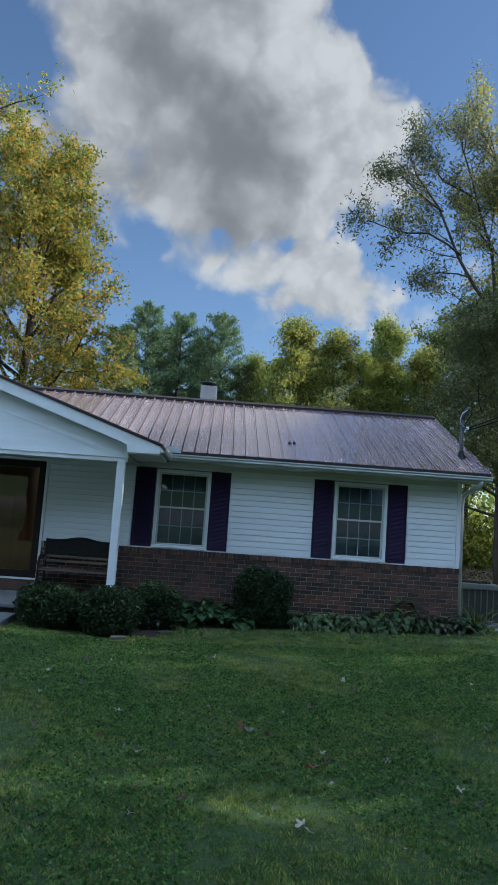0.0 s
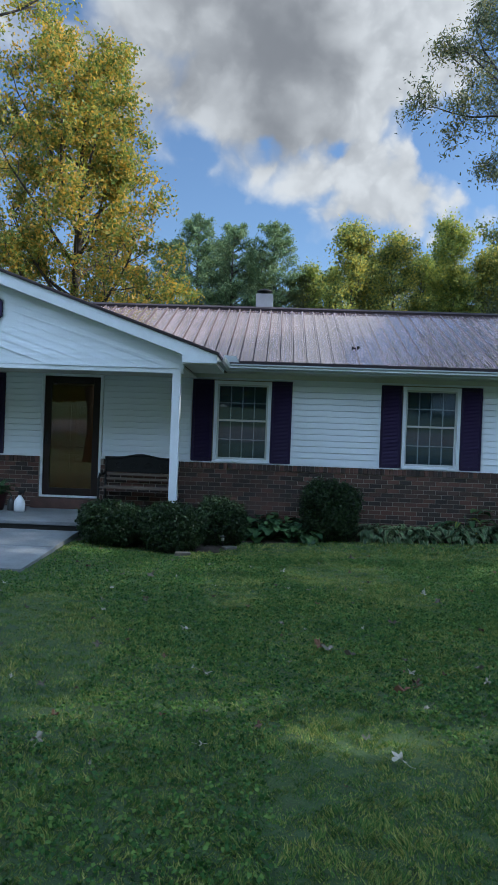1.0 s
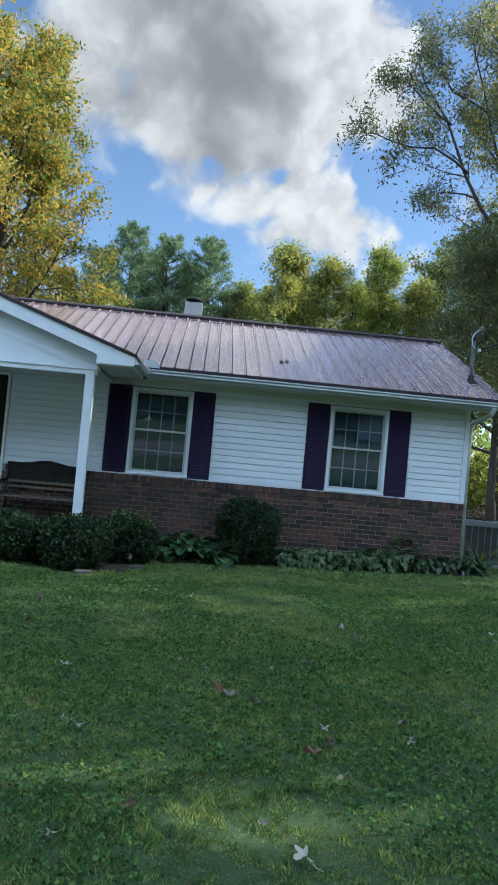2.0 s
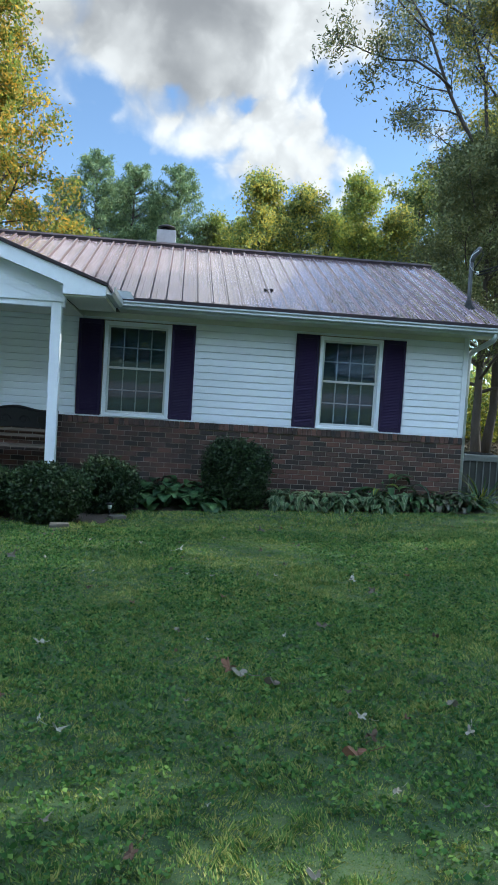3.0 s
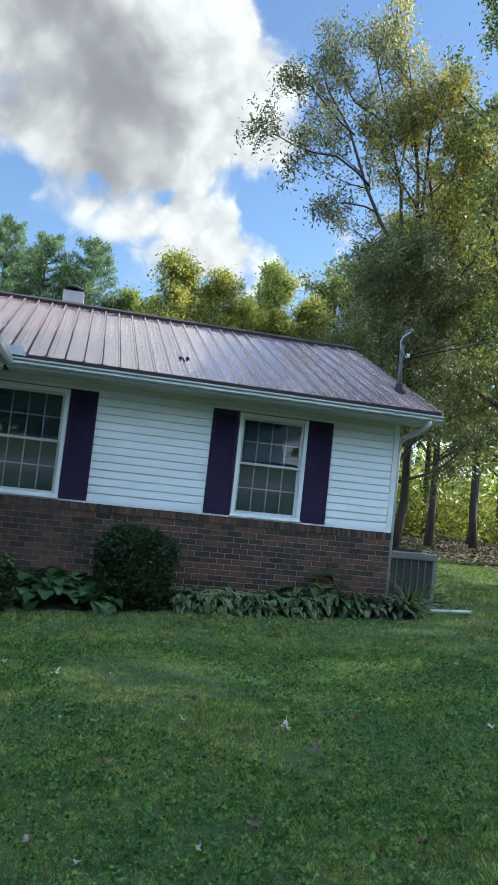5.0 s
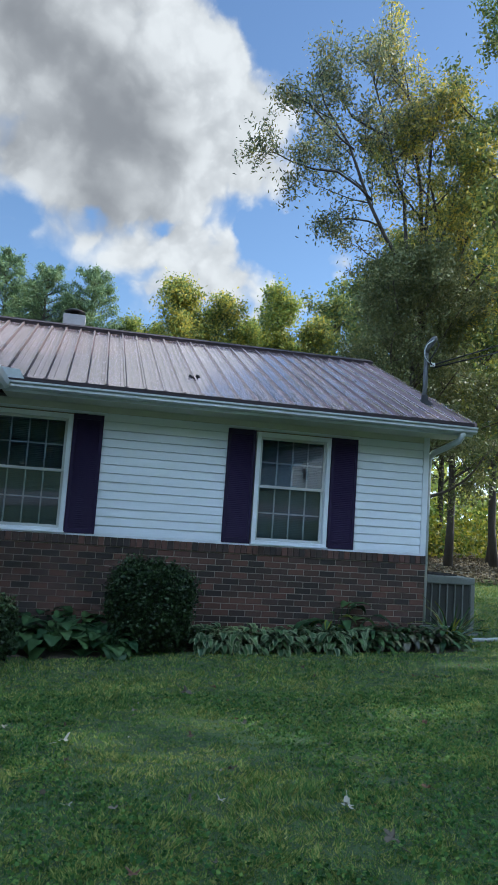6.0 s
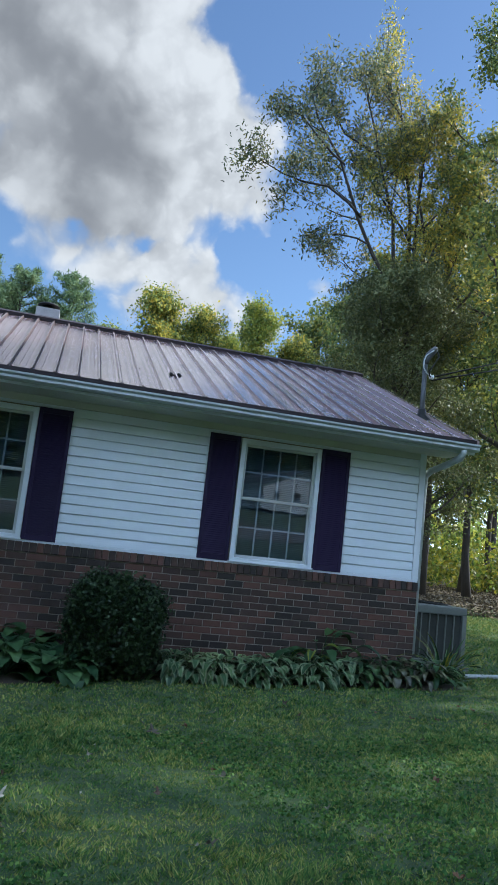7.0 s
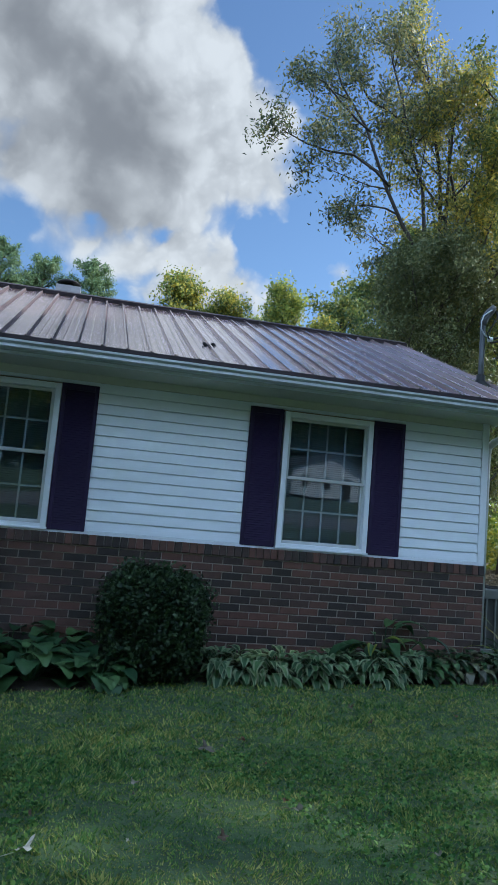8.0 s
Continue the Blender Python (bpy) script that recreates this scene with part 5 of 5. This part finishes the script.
def jug():
    j = thing("spray_bottle", -2.62, -0.95, 0.076, "white plastic spray bottle standing on the porch slab", "bottle")
    bm = bmesh.new()
    lathe(bm, [(0.075, 0.0), (0.088, 0.012), (0.09, 0.12), (0.082, 0.17), (0.05, 0.22), (0.026, 0.245), (0.024, 0.27)], 20)
    for v in bm.verts:
        v.co.y *= 0.8
    part("bottle", bm, M_PLASTIC, j)
    bm = bmesh.new()
    lathe(bm, [(0.028, 0.268), (0.03, 0.30), (0.018, 0.305)], 14)
    box(bm, -0.02, 0.075, -0.014, 0.014, 0.302, 0.345, 0.006)
    tube(bm, [(0.045, 0, 0.305), (0.06, 0, 0.275), (0.05, 0, 0.25)], 0.007, 6)
    part("trigger_head", bm, M_BLACK, j, "dark trigger spray head")
    m = thing("bottle", -2.80, -0.85, 0.076, "small clear grey bottle beside the spray bottle", "bottle")
    bm = bmesh.new()
    lathe(bm, [(0.05, 0.0), (0.055, 0.01), (0.055, 0.15), (0.03, 0.19), (0.018, 0.2), (0.018, 0.225)], 16)
    part("body", bm, M_METAL, m)


jug()


def blade_leaf(bm, base, direction, length, width, droop, rng, mats=(0, 0), fold=0.25, cols=2, rows=6, tipw=0.05):
    """One arching leaf: cols strips on each side of the midrib."""
    d = Vector((direction[0], direction[1], 0)).normalized()
    s = Vector((-d.y, d.x, 0))
    elev = direction[2]
    pts = []
    p = Vector(base)
    for i in range(rows + 1):
        f = i / rows
        w = width * (math.sin(math.pi * min(0.96, 0.06 + 0.92 * f ** 0.8)) ** 0.8) * 0.5 + tipw * width * 0.2
        row = []
        for k in range(-cols, cols + 1):
            u = k / cols
            row.append(bm.verts.new(p + s * (w * u) + Vector((0, 0, abs(u) * w * fold + 0.004 * rng.normal()))))
        pts.append(row)
        e = elev - droop * f
        p = p + (d * math.cos(e) + Vector((0, 0, math.sin(e)))) * (length / rows)
    for a, b in zip(pts, pts[1:]):
        for k in range(2 * cols):
            f = bm.faces.new((a[k], a[k + 1], b[k + 1], b[k]))
            f.smooth = True
            f.material_index = mats[1] if k in (0, 2 * cols - 1) else mats[0]


def pot_plant():
    t = thing("potted_plant", -3.05, -0.85, 0.076, "leafy green plant in a dark red pot on the porch", "plant")
    bm = bmesh.new()
    lathe(bm, [(0.12, 0.0), (0.17, 0.24), (0.19, 0.25), (0.19, 0.29), (0.17, 0.29), (0.165, 0.26)], 22)
    part("pot", bm, M_POT, t)
    rng = np.random.default_rng(5)
    bm = bmesh.new()
    for k in range(46):
        a = rng.uniform(0, 6.283)
        blade_leaf(bm, (0.06 * math.cos(a), 0.06 * math.sin(a), 0.27), (math.cos(a), math.sin(a), rng.uniform(0.5, 1.4)), rng.uniform(0.2, 0.38), rng.uniform(0.06, 0.1), rng.uniform(1.0, 2.2), rng, cols=1)
    part("foliage", bm, M_HOSTA, t, recalc=False)


pot_plant()


# ---- planting along the wall ----
def bush(x, y, rx, ry, h, n, seed, label, boxy=2.5, leaf=0.042):
    rng = np.random.default_rng(seed)
    g = ground_z(x, y)
    t = thing("bush", x, y, g, label, "bush", "clipped bushes along the wall")
    bm = bmesh.new()
    for k in range(16):
        a = rng.uniform(0, 6.283)
        r = rng.uniform(0.3, 0.85)
        tip = Vector((rx * r * math.cos(a), ry * r * math.sin(a), h * rng.uniform(0.5, 0.9)))
        tube(bm, [(0.03 * math.cos(a), 0.03 * math.sin(a), -0.05), tip * 0.5 + Vector((0, 0, 0.05)), tip], [0.014, 0.009, 0.003], 5)
    part("stems", bm, M_BARK, t, recalc=False)
    d = rng.normal(size=(n, 3))
    d /= np.linalg.norm(d, axis=1)[:, None]
    k = (np.abs(d) ** boxy).sum(1) ** (-1 / boxy)
    lump = 0.97 + 0.09 * np.sin(4.0 * d[:, 0] + seed) * np.cos(3.5 * d[:, 2] + seed) + 0.07 * np.sin(8 * d[:, 1] + 6 * d[:, 0] + 2 * seed) * np.cos(7 * d[:, 2]) + 0.045 * np.sin(17 * d[:, 0] + seed) * np.sin(15 * d[:, 2] + 11 * d[:, 1]) + 0.075 * rng.normal(size=n)
    r = k * lump * np.where(rng.uniform(size=n) < 0.55, rng.uniform(0.93, 1.03, n), rng.uniform(0.6, 0.97, n))
    p = d * r[:, None] * np.array([rx, ry, h * 0.52]) + np.array([0, 0, h * 0.5])
    p[:, 2] = np.maximum(p[:, 2], 0.02)
    ob = new("foliage", leaf_mesh("foliage", p, leaf, rng, M_BUSH, 0.6))
    ob.parent = t
    return t


bush(-0.80, -2.34, 0.43, 0.34, 0.58, 17000, 1, "low rounded dark green bush before the porch slab")
bush(0.05, -2.32, 0.46, 0.36, 0.64, 18000, 2, "rounded dark green bush beside the porch post")
bush(0.68, -1.42, 0.37, 0.34, 0.68, 15000, 3, "small dark green bush beside the porch corner")
bush(2.40, -0.70, 0.455, 0.42, 0.92, 25000, 4, "tall clipped dark green bush under the siding")


def hosta(x, y, n, length, width, seed, materials, label, name="hosta", spread=1.0, group="hostas along the wall"):
    rng = np.random.default_rng(seed)
    t = thing(name, x, y, ground_z(x, y), label, "plant", group)
    bm = bmesh.new()
    for k in range(n):
        a = k * 2.399 + rng.uniform(-0.3, 0.3)
        e = rng.uniform(0.25, 1.45)
        ln = length * rng.uniform(0.55, 1.2)
        # stalk, then the blade
        st = Vector((0.03 * math.cos(a), 0.03 * math.sin(a), 0.0))
        mid = st + Vector((math.cos(a) * math.cos(e) * spread, math.sin(a) * math.cos(e) * spread, math.sin(e))) * ln * 0.7
        tube(bm, [st, st.lerp(mid, 0.5) + Vector((0, 0, 0.02)), mid], 0.005, 4, cap=False)
        blade_leaf(bm, mid, (math.cos(a), math.sin(a), e * 0.35), length * 0.62, width * rng.uniform(0.8, 1.2), rng.uniform(1.0, 1.9), rng, mats=(0, 1))
    part("leaves", bm, materials, t, recalc=False)
    return t


GREEN2 = (M_HOSTA, M_HOSTA)
VARIEG = (M_HOSTA, M_CREAM)
rng_p = random.Random(9)
for i in range(10):
    x = 3.02 + i * 0.205
    hosta(x, -0.66 + rng_p.uniform(-0.14, 0.12), 80, 0.29, 0.080, 100 + i, VARIEG, "green hosta with cream leaf margins against the brick")
M_LEAF_D2 = mat("dull_dark_leaves", (0.075, 0.08, 0.03), (0.028, 0.03, 0.016), 2.0, 0.35, 0.1, 30, vary="island", third=(0.05, 0.05, 0.022))
for i in range(7):
    x = 4.98 + i * 0.155
    hosta(x, -0.58 + rng_p.uniform(-0.12, 0.1), 52, 0.29, 0.07, 130 + i, (M_LEAF_D2, M_LEAF_D2) if i % 2 else GREEN2, "dull dark green low plant against the brick", "perennial", group="perennials along the wall")
for i, (x, y, l) in enumerate(((1.05, -0.75, 0.36), (1.42, -0.95, 0.40), (1.75, -0.70, 0.40), (1.95, -1.08, 0.30), (1.18, -0.38, 0.42), (1.62, -0.36, 0.44), (0.78, -0.6, 0.36))):
    hosta(x, y + 0.08, 36, 0.95 * l, 0.17, 160 + i, GREEN2, "large-leaved plain green hosta beside a clipped bush", group="large hostas along the wall")
hosta(4.72, -0.30, 22, 0.60, 0.12, 181, GREEN2, "taller leafy green shrub behind the hostas", "shrub", group="")
hosta(4.62, -0.36, 12, 0.42, 0.10, 182, (M_HOSTA, M_LEAF_Y2), "leafy shrub with some yellowing leaves behind hostas", "shrub", group="")


def lily(x, y, n, seed, label, length=0.6):
    rng = np.random.default_rng(seed)
    t = thing("daylily", x, y, ground_z(x, y), label, "plant")
    bm = bmesh.new()
    for k in range(n):
        a = rng.uniform(0, 6.283)
        blade_leaf(bm, (0.06 * math.cos(a), 0.05 * math.sin(a), 0.0), (math.cos(a), math.sin(a), rng.uniform(0.9, 1.5)), length * rng.uniform(0.6, 1.15), 0.022, rng.uniform(0.5, 1.9), rng, cols=1, rows=6, mats=(int(rng.uniform() < 0.25), int(rng.uniform() < 0.25)))
    part("leaves", bm, (M_HOSTA, M_LEAF_Y2), t, recalc=False)


lily(6.22, -0.30, 60, 191, "clump of narrow arching daylily leaves, partly yellowed")
lily(6.02, -0.48, 34, 192, "small clump of narrow daylily leaves at the corner", 0.4)

bm = bmesh.new()
bed = []
for i in range(41):
    x = -1.3 + 7.4 * i / 40
    w = 0.06 * math.sin(3.1 * x) + 0.04 * math.sin(7.3 * x)
    front = (-2.46 if x < 0.75 else -1.22 if x < 2.1 else -0.94) + w
    bed.append([bm.verts.new((x, y, ground_z(x, y) + z)) for y, z in ((front, -0.02), (front + 0.10, 0.008), (front * 0.5 - 0.02, 0.022), (-0.07, 0.03))])
for a, b in zip(bed, bed[1:]):
    for k in range(3):
        bm.faces.new((a[k], b[k], b[k + 1], a[k + 1]))
tagged(part("flower_bed", bm, M_SOIL), "dark mulched flower bed along the brick wall", "bed", kind="structure")


# ---- beside the house ----
def air_conditioner():
    x, y = 6.58, 0.92
    g = ground_z(x, y)
    t = thing("air_conditioner", x, y, g, "grey outdoor air-conditioning unit with vertical grille bars beside the house", "air conditioner")
    bm = bmesh.new()
    box(bm, -0.46, 0.46, -0.46, 0.46, -0.05, 0.07, 0.01)
    part("pad", bm, M_CONC, t)
    bm = bmesh.new()
    box(bm, -0.37, 0.37, -0.37, 0.37, 0.075, 0.72)
    part("coil", bm, M_ACDARK, t)
    bm = bmesh.new()
    box(bm, -0.41, 0.41, -0.41, 0.41, 0.70, 0.80, 0.015)
    part("top_cover", bm, M_AC, t)
    bm = bmesh.new()
    box(bm, -0.41, 0.41, -0.41, 0.41, 0.071, 0.13, 0.008)
    part("base_pan", bm, M_AC, t)
    for sx in (-1, 1):
        for sy in (-1, 1):
            bm = bmesh.new()
            box(bm, *sorted((sx * 0.41, sx * 0.35)), *sorted((sy * 0.41, sy * 0.35)), 0.13, 0.70, 0.005)
            part("corner_post", bm, M_AC, t)
    bm = bmesh.new()
    box(bm, -0.008, 0.008, -0.008, 0.008, 0.13, 0.70)
    me = mesh_of("grille_bar", bm, M_AC)
    for k in range(5):
        u = -0.35 + 0.70 * (k + 1) / 6
        piece("grille_bar", me, t, pose(u, -0.395, 0))
        piece("grille_bar", me, t, pose(0.395, u, 0, 0, 0, 90))
        piece("grille_bar", me, t, pose(u, 0.395, 0))
        piece("grille_bar", me, t, pose(-0.395, u, 0, 0, 0, 90))
    bm = bmesh.new()
    for r in (0.08, 0.14, 0.20, 0.26, 0.31):
        tube(bm, [(r * math.cos(a), r * math.sin(a), 0.815) for a in (2 * math.pi * i / 24 for i in range(25))], 0.005, 5, cap=False)
    for a in (0, 0.785, 1.571, 2.356):
        tube(bm, [(-0.32 * math.cos(a), -0.32 * math.sin(a), 0.812), (0.32 * math.cos(a), 0.32 * math.sin(a), 0.812)], 0.006, 5)
    part("fan_guard", bm, M_BLACK, t)


air_conditioner()


def drain_pipe():
    t = thing("drain_pipe", 6.5, -0.12, ground_z(6.5, -0.1), "white corrugated drain pipe lying on the grass", "pipe")
    bm = bmesh.new()
    pts, rad = [], []
    for i in range(121):
        f = i / 120
        x = 0.12 + 0.68 * f
        y = 0.10 * f * f + 0.02 * math.sin(4 * f)
        pts.append((x, y, 0.030 + ground_z(6.5 + x, -0.12 + y) - ground_z(6.5, -0.1)))
        rad.append(0.016 + (0.011 if i % 4 in (1, 2) else 0.0))
    tube(bm, pts, rad, 10)
    part("hose", bm, M_GUTTER, t)


drain_pipe()


def path_light(x, y):
    t = thing("path_light", x, y, ground_z(x, y), "small black stake path light by the bed", "lamp", "path lights")
    bm = bmesh.new()
    tube(bm, [(0, 0, -0.05), (0, 0, 0.13)], 0.008, 8)
    part("stake", bm, M_BLACK, t)
    bm = bmesh.new()
    lathe(bm, [(0.022, 0.125), (0.026, 0.175)], 12)
    part("lens", bm, M_PLASTIC, t)
    bm = bmesh.new()
    lathe(bm, [(0.045, 0.175), (0.042, 0.188), (0.012, 0.205)], 14)
    part("hood", bm, M_BLACK, t)


for x, y in ((0.76, -1.96), (-1.22, -2.12), (-2.98, -2.1)):
    path_light(x, y)
for x, y, a in ((0.28, -2.70, 10), (0.86, -1.98, 40)):
    t = thing("edging_stone", x, y, ground_z(x, y), "flat grey stone at the edge of the bed", "stone", "edging stones")
    bm = bmesh.new()
    box(bm, -0.11, 0.11, -0.06, 0.06, -0.03, 0.05, 0.018)
    for v in bm.verts:
        v.co += Vector((noise.noise(v.co * 9), noise.noise(v.co * 9 + Vector((3, 0, 0))), noise.noise(v.co * 9 + Vector((0, 5, 0))))) * 0.015
    part("stone", bm, M_STONE, t)
    t.rotation_euler = (0, 0, radians(a))


# ---- grass ----
def grass():
    rng = np.random.default_rng(81)

    def field(n, y0, y1, centre, sigma, h, w):
        y = rng.uniform(y0, y1, n) + rng.normal(size=n) * 0.35
        return centre + sigma * np.clip(rng.normal(size=n), -2.6, 2.6), y, np.full(n, h), np.full(n, w)
    sets = [field(400000, -10.8, -5.6, 2.0, 1.5, 0.020, 0.0038), field(260000, -6.6, -2.4, 2.8, 2.9, 0.022, 0.0050), field(110000, -3.4, 0.2, 3.4, 3.6, 0.032, 0.0068),
            field(60000, -9.5, -3.0, 2.0, 5.0, 0.03, 0.005), field(110000, -1.0, 13.0, 11.0, 3.4, 0.055, 0.011)]
    x, y, h, w = (np.concatenate([s[i] for s in sets]) for i in range(4))
    inside = ((x > LEFT_END) & (x < CORNER + 0.05) & (y > -0.1)) | ((y > -4.45) & (y < -1.9) & (x < -1.30)) | ((x < 0.15) & (y > -2.05)) | ((x > -1.3) & (x < 0.75) & (y > -2.37)) | ((x >= 0.75) & (x < 2.1) & (y > -1.14)) | ((x >= 2.1) & (x < 6.3) & (y > -0.87))
    inside |= ((x > 6.1) & (x < 7.06) & (y > 0.44) & (y < 1.4))
    x, y, h, w = (v[~inside] for v in (x, y, h, w))
    n = len(x)
    z = ground_height(x, y)
    tuft = 0.65 + 0.5 * np.sin(2.1 * x + 1.3 * np.sin(1.7 * y)) * np.sin(2.6 * y + 1.1 * np.sin(1.9 * x)) + 0.30 * np.sin(9 * x + 4 * np.sin(7 * y)) + 0.28 * np.sin(21 * x + 3 * np.sin(17 * y)) * np.sin(19 * y + 2 * np.sin(23 * x))
    # small clumps share a height and a lean
    cu = np.floor((x + 0.02 * np.sin(37 * y) + 0.03 * np.sin(11 * y)) / 0.062).astype(np.int64)
    cv = np.floor((y + 0.02 * np.sin(41 * x) + 0.03 * np.sin(13 * x)) / 0.062).astype(np.int64)
    key = (cu * 73856093 ^ cv * 19349663) % 4096
    clump_h = rng.uniform(0.25, 1.3, 4096)[key]
    clump_a = rng.uniform(0, 2 * np.pi, 4096)[key]
    h = h * np.clip(tuft, 0.50, 1.30) * clump_h * rng.uniform(0.6, 1.3, n)
    a = rng.uniform(0, 2 * np.pi, n)
    lean = rng.uniform(0.3, 1.7, n) * h
    b = clump_a + rng.normal(size=n) * 0.8
    ux, uy = np.cos(a) * w, np.sin(a) * w
    v = np.empty((n, 3, 3))
    v[:, 0] = np.stack([x - ux, y - uy, z - 0.004], 1)
    v[:, 1] = np.stack([x + ux, y + uy, z - 0.004], 1)
    v[:, 2] = np.stack([x + np.cos(b) * lean, y + np.sin(b) * lean, z + h], 1)
    me = raw_mesh("grass", v.reshape(-1, 3), np.arange(3 * n).reshape(-1, 3), M_GRASS)
    tagged(new("grass", me), "short mown green grass with tufts and thin places", "grass", kind="stuff")
    # clover and small broad weeds
    m = 46000
    cx, cy = rng.uniform(-1.5, 7.5, m), rng.uniform(-10.8, -2.8, m)
    keep = (np.sin(1.3 * cx + 2.0) * np.sin(1.1 * cy) + 0.5 * np.sin(3.7 * cx + cy)) > -0.35
    keep &= ~((cx < -1.2) & (cy > -4.5))
    cx, cy = cx[keep], cy[keep]
    pts = []
    for qx, qy in zip(cx, cy):
        pts.append((qx, qy, ground_z(qx, qy) + 0.020))
    pts = np.repeat(np.array(pts), 3, axis=0) + rng.normal(size=(3 * len(cx), 3)) * np.array([0.010, 0.010, 0.004])
    me = leaf_mesh("clover", pts, 0.021, rng, M_CLOVER, 0.8, flat=0.6)
    tagged(new("clover", me), "patches of low clover among the grass", "clover", kind="stuff")


grass()


def fallen_leaves():
    """Lobed dry leaves strewn over the lawn, a few shapes shared by all."""
    rng = random.Random(4)
    shapes = []
    for s in range(4):
        bm = bmesh.new()
        lobes = 5 if s != 2 else 7
        ring = []
        n = lobes * 4
        c = bm.verts.new((0, 0, 0.012))
        for k in range(n):
            a = 2 * math.pi * k / n
            r = 0.042 * (0.45 + 0.55 * abs(math.cos(lobes * a / 2)) ** 1.6) * (1.25 if math.cos(a) > 0.5 else 0.9)
            curl = 0.009 * math.sin(2 * a + s) + 0.007 * math.sin(3 * a + 2 * s) + 0.008 * (r / 0.06) ** 2
            ring.append(bm.verts.new((r * math.cos(a), (0.62 + 0.08 * s) * r * math.sin(a) * (1.0 + 0.25 * math.sin(3 * a + s)), 0.010 + max(1.5 * curl, -0.008))))
        for k in range(n):
            bm.faces.new((c, ring[k], ring[(k + 1) % n]))
        tube(bm, [(-0.045, 0, 0.012), (-0.07, 0.006, 0.015), (-0.10, 0.002, 0.022)], 0.0018, 4)
        shapes.append(bm)
    tan = [mesh_of("leaf", b.copy(), M_FALL_TAN) for b in shapes]
    rust = [mesh_of("leaf", b.copy(), M_FALL_RUST) for b in shapes]
    known = ((2.54, -2.81, 1.25, 0), (2.99, -5.29, 1.1, 0), (3.05, -5.68, 1.0, 0), (2.49, -6.54, 1.0, 0), (1.62, -4.10, 1.0, 0), (2.0, -8.92, 0.85, 0), (2.07, -7.47, 1.0, 0), (0.18, -4.53, 1.3, 0),
             (2.11, -9.15, 1.0, 0), (0.85, -6.87, 1.0, 0), (2.82, -8.03, 0.9, 0), (0.31, -7.37, 1.0, 0), (1.92, -7.34, 1.3, 0), (1.87, -7.25, 1.2, 1), (2.30, -8.2, 1.2, 1), (2.4, -8.05, 1.0, 1), (0.45, -9.05, 1.1, 0), (2.85, -7.75, 1.0, 0), (2.4, -7.85, 0.8, 0), (1.12, -7.95, 0.9, 0))
    spots = [(x, y, s, k) for x, y, s, k in known]
    while len(spots) < 250:
        x, y = rng.uniform(-1.2, 8.0), rng.uniform(-9.5, -1.5)
        if (x < -1.1 and y > -4.6) or (x < 2.1 and y > -2.9) or abs(x - 1.65) > 2.2 + 0.55 * (y + 11):
            continue
        spots.append((x, y, rng.uniform(0.25, 0.85), int(rng.random() < 0.35)))
    for x, y, s, k in spots:
        me = rng.choice(rust if k else tan)
        ob = new("fallen_leaf", me)
        ob.matrix_basis = pose(x, y, ground_z(x, y) + 0.028, rng.uniform(-22, 22), rng.uniform(-22, 22), rng.uniform(0, 360)) @ Matrix.Diagonal((s, s, s, 1))
        tagged(ob, "rust-brown fallen leaf on the lawn" if k else "pale dry fallen leaf on the lawn", "leaf", "fallen leaves on the lawn")
    for b in shapes:
        b.free()


fallen_leaves()


# ---- brickwork, last ----
def bricks():
    L, H, J, D = 0.204, 0.0748, 0.010, 0.085
    row_top, row_h = SILL - 0.019, 0.105
    rng = random.Random(2)

    def brick_mesh(length, height, depth):
        bm = bmesh.new()
        box(bm, 0, length, -depth, 0.0, 0, height)
        front = [v for v in bm.verts if v.co.y < -depth / 2]
        bmesh.ops.bevel(bm, geom=[e for e in bm.edges if all(v in front for v in e.verts)], offset=0.004, segments=1, affect="EDGES")
        return mesh_of("brick", bm, M_BRICK)
    whole, half = brick_mesh(L - J, H - J, D), brick_mesh(L / 2 - J, H - J, D)
    stand = brick_mesh(0.0745 - J * 0.8, row_h - 0.004, D + 0.016)
    joined = bmesh.new()

    def courses(x_from, x_to, near):
        k = 0
        z = row_top - row_h - H
        while z > -0.36:
            x = x_to
            first = True
            while x > x_from + 0.02:
                ln = L / 2 if (first and k % 2) else L
                first = False
                a = max(x - ln, x_from)
                jit = rng.uniform(-0.003, 0.003)
                if a >= near and z > -0.1 and (x - a) > L / 2 - 0.001:
                    me = whole if abs(x - a - L) < 0.01 else half
                    piece("brick", me, wall_front, pose(a + J / 2, 0.034 + jit, z + J / 2))
                elif x - a > 0.03:
                    box(joined, a + J / 2, x - J / 2, 0.034 - D + jit, 0.034, z + J / 2, z + H - J / 2)
                x = a
            z -= H
            k += 1
    courses(DOOR[1] + 0.05, CORNER, 1.75)
    courses(LEFT_END, DOOR[0] - 0.05, 99)
    for x_from, x_to in ((DOOR[1] + 0.05, CORNER), (LEFT_END, DOOR[0] - 0.05)):
        x = x_to
        while x - 0.0745 > x_from:
            x -= 0.0745
            piece("rowlock_brick", stand, wall_front, pose(x + J * 0.4, 0.034, row_top - row_h + 0.002, -4, 0, 0))
    tagged(part("brick_rest", joined, M_BRICK_I, wall_front), kind="stuff")
    # mortar bed behind the brick faces, and the corner's return
    for x0, x1 in ((DOOR[1] + 0.05, CORNER - 0.002), (LEFT_END, DOOR[0] - 0.05)):
        bm = bmesh.new()
        box(bm, x0, x1, -0.043, 0.033, -0.38, row_top - 0.006)
        part("mortar", bm, M_MORTAR, wall_front)


bricks()
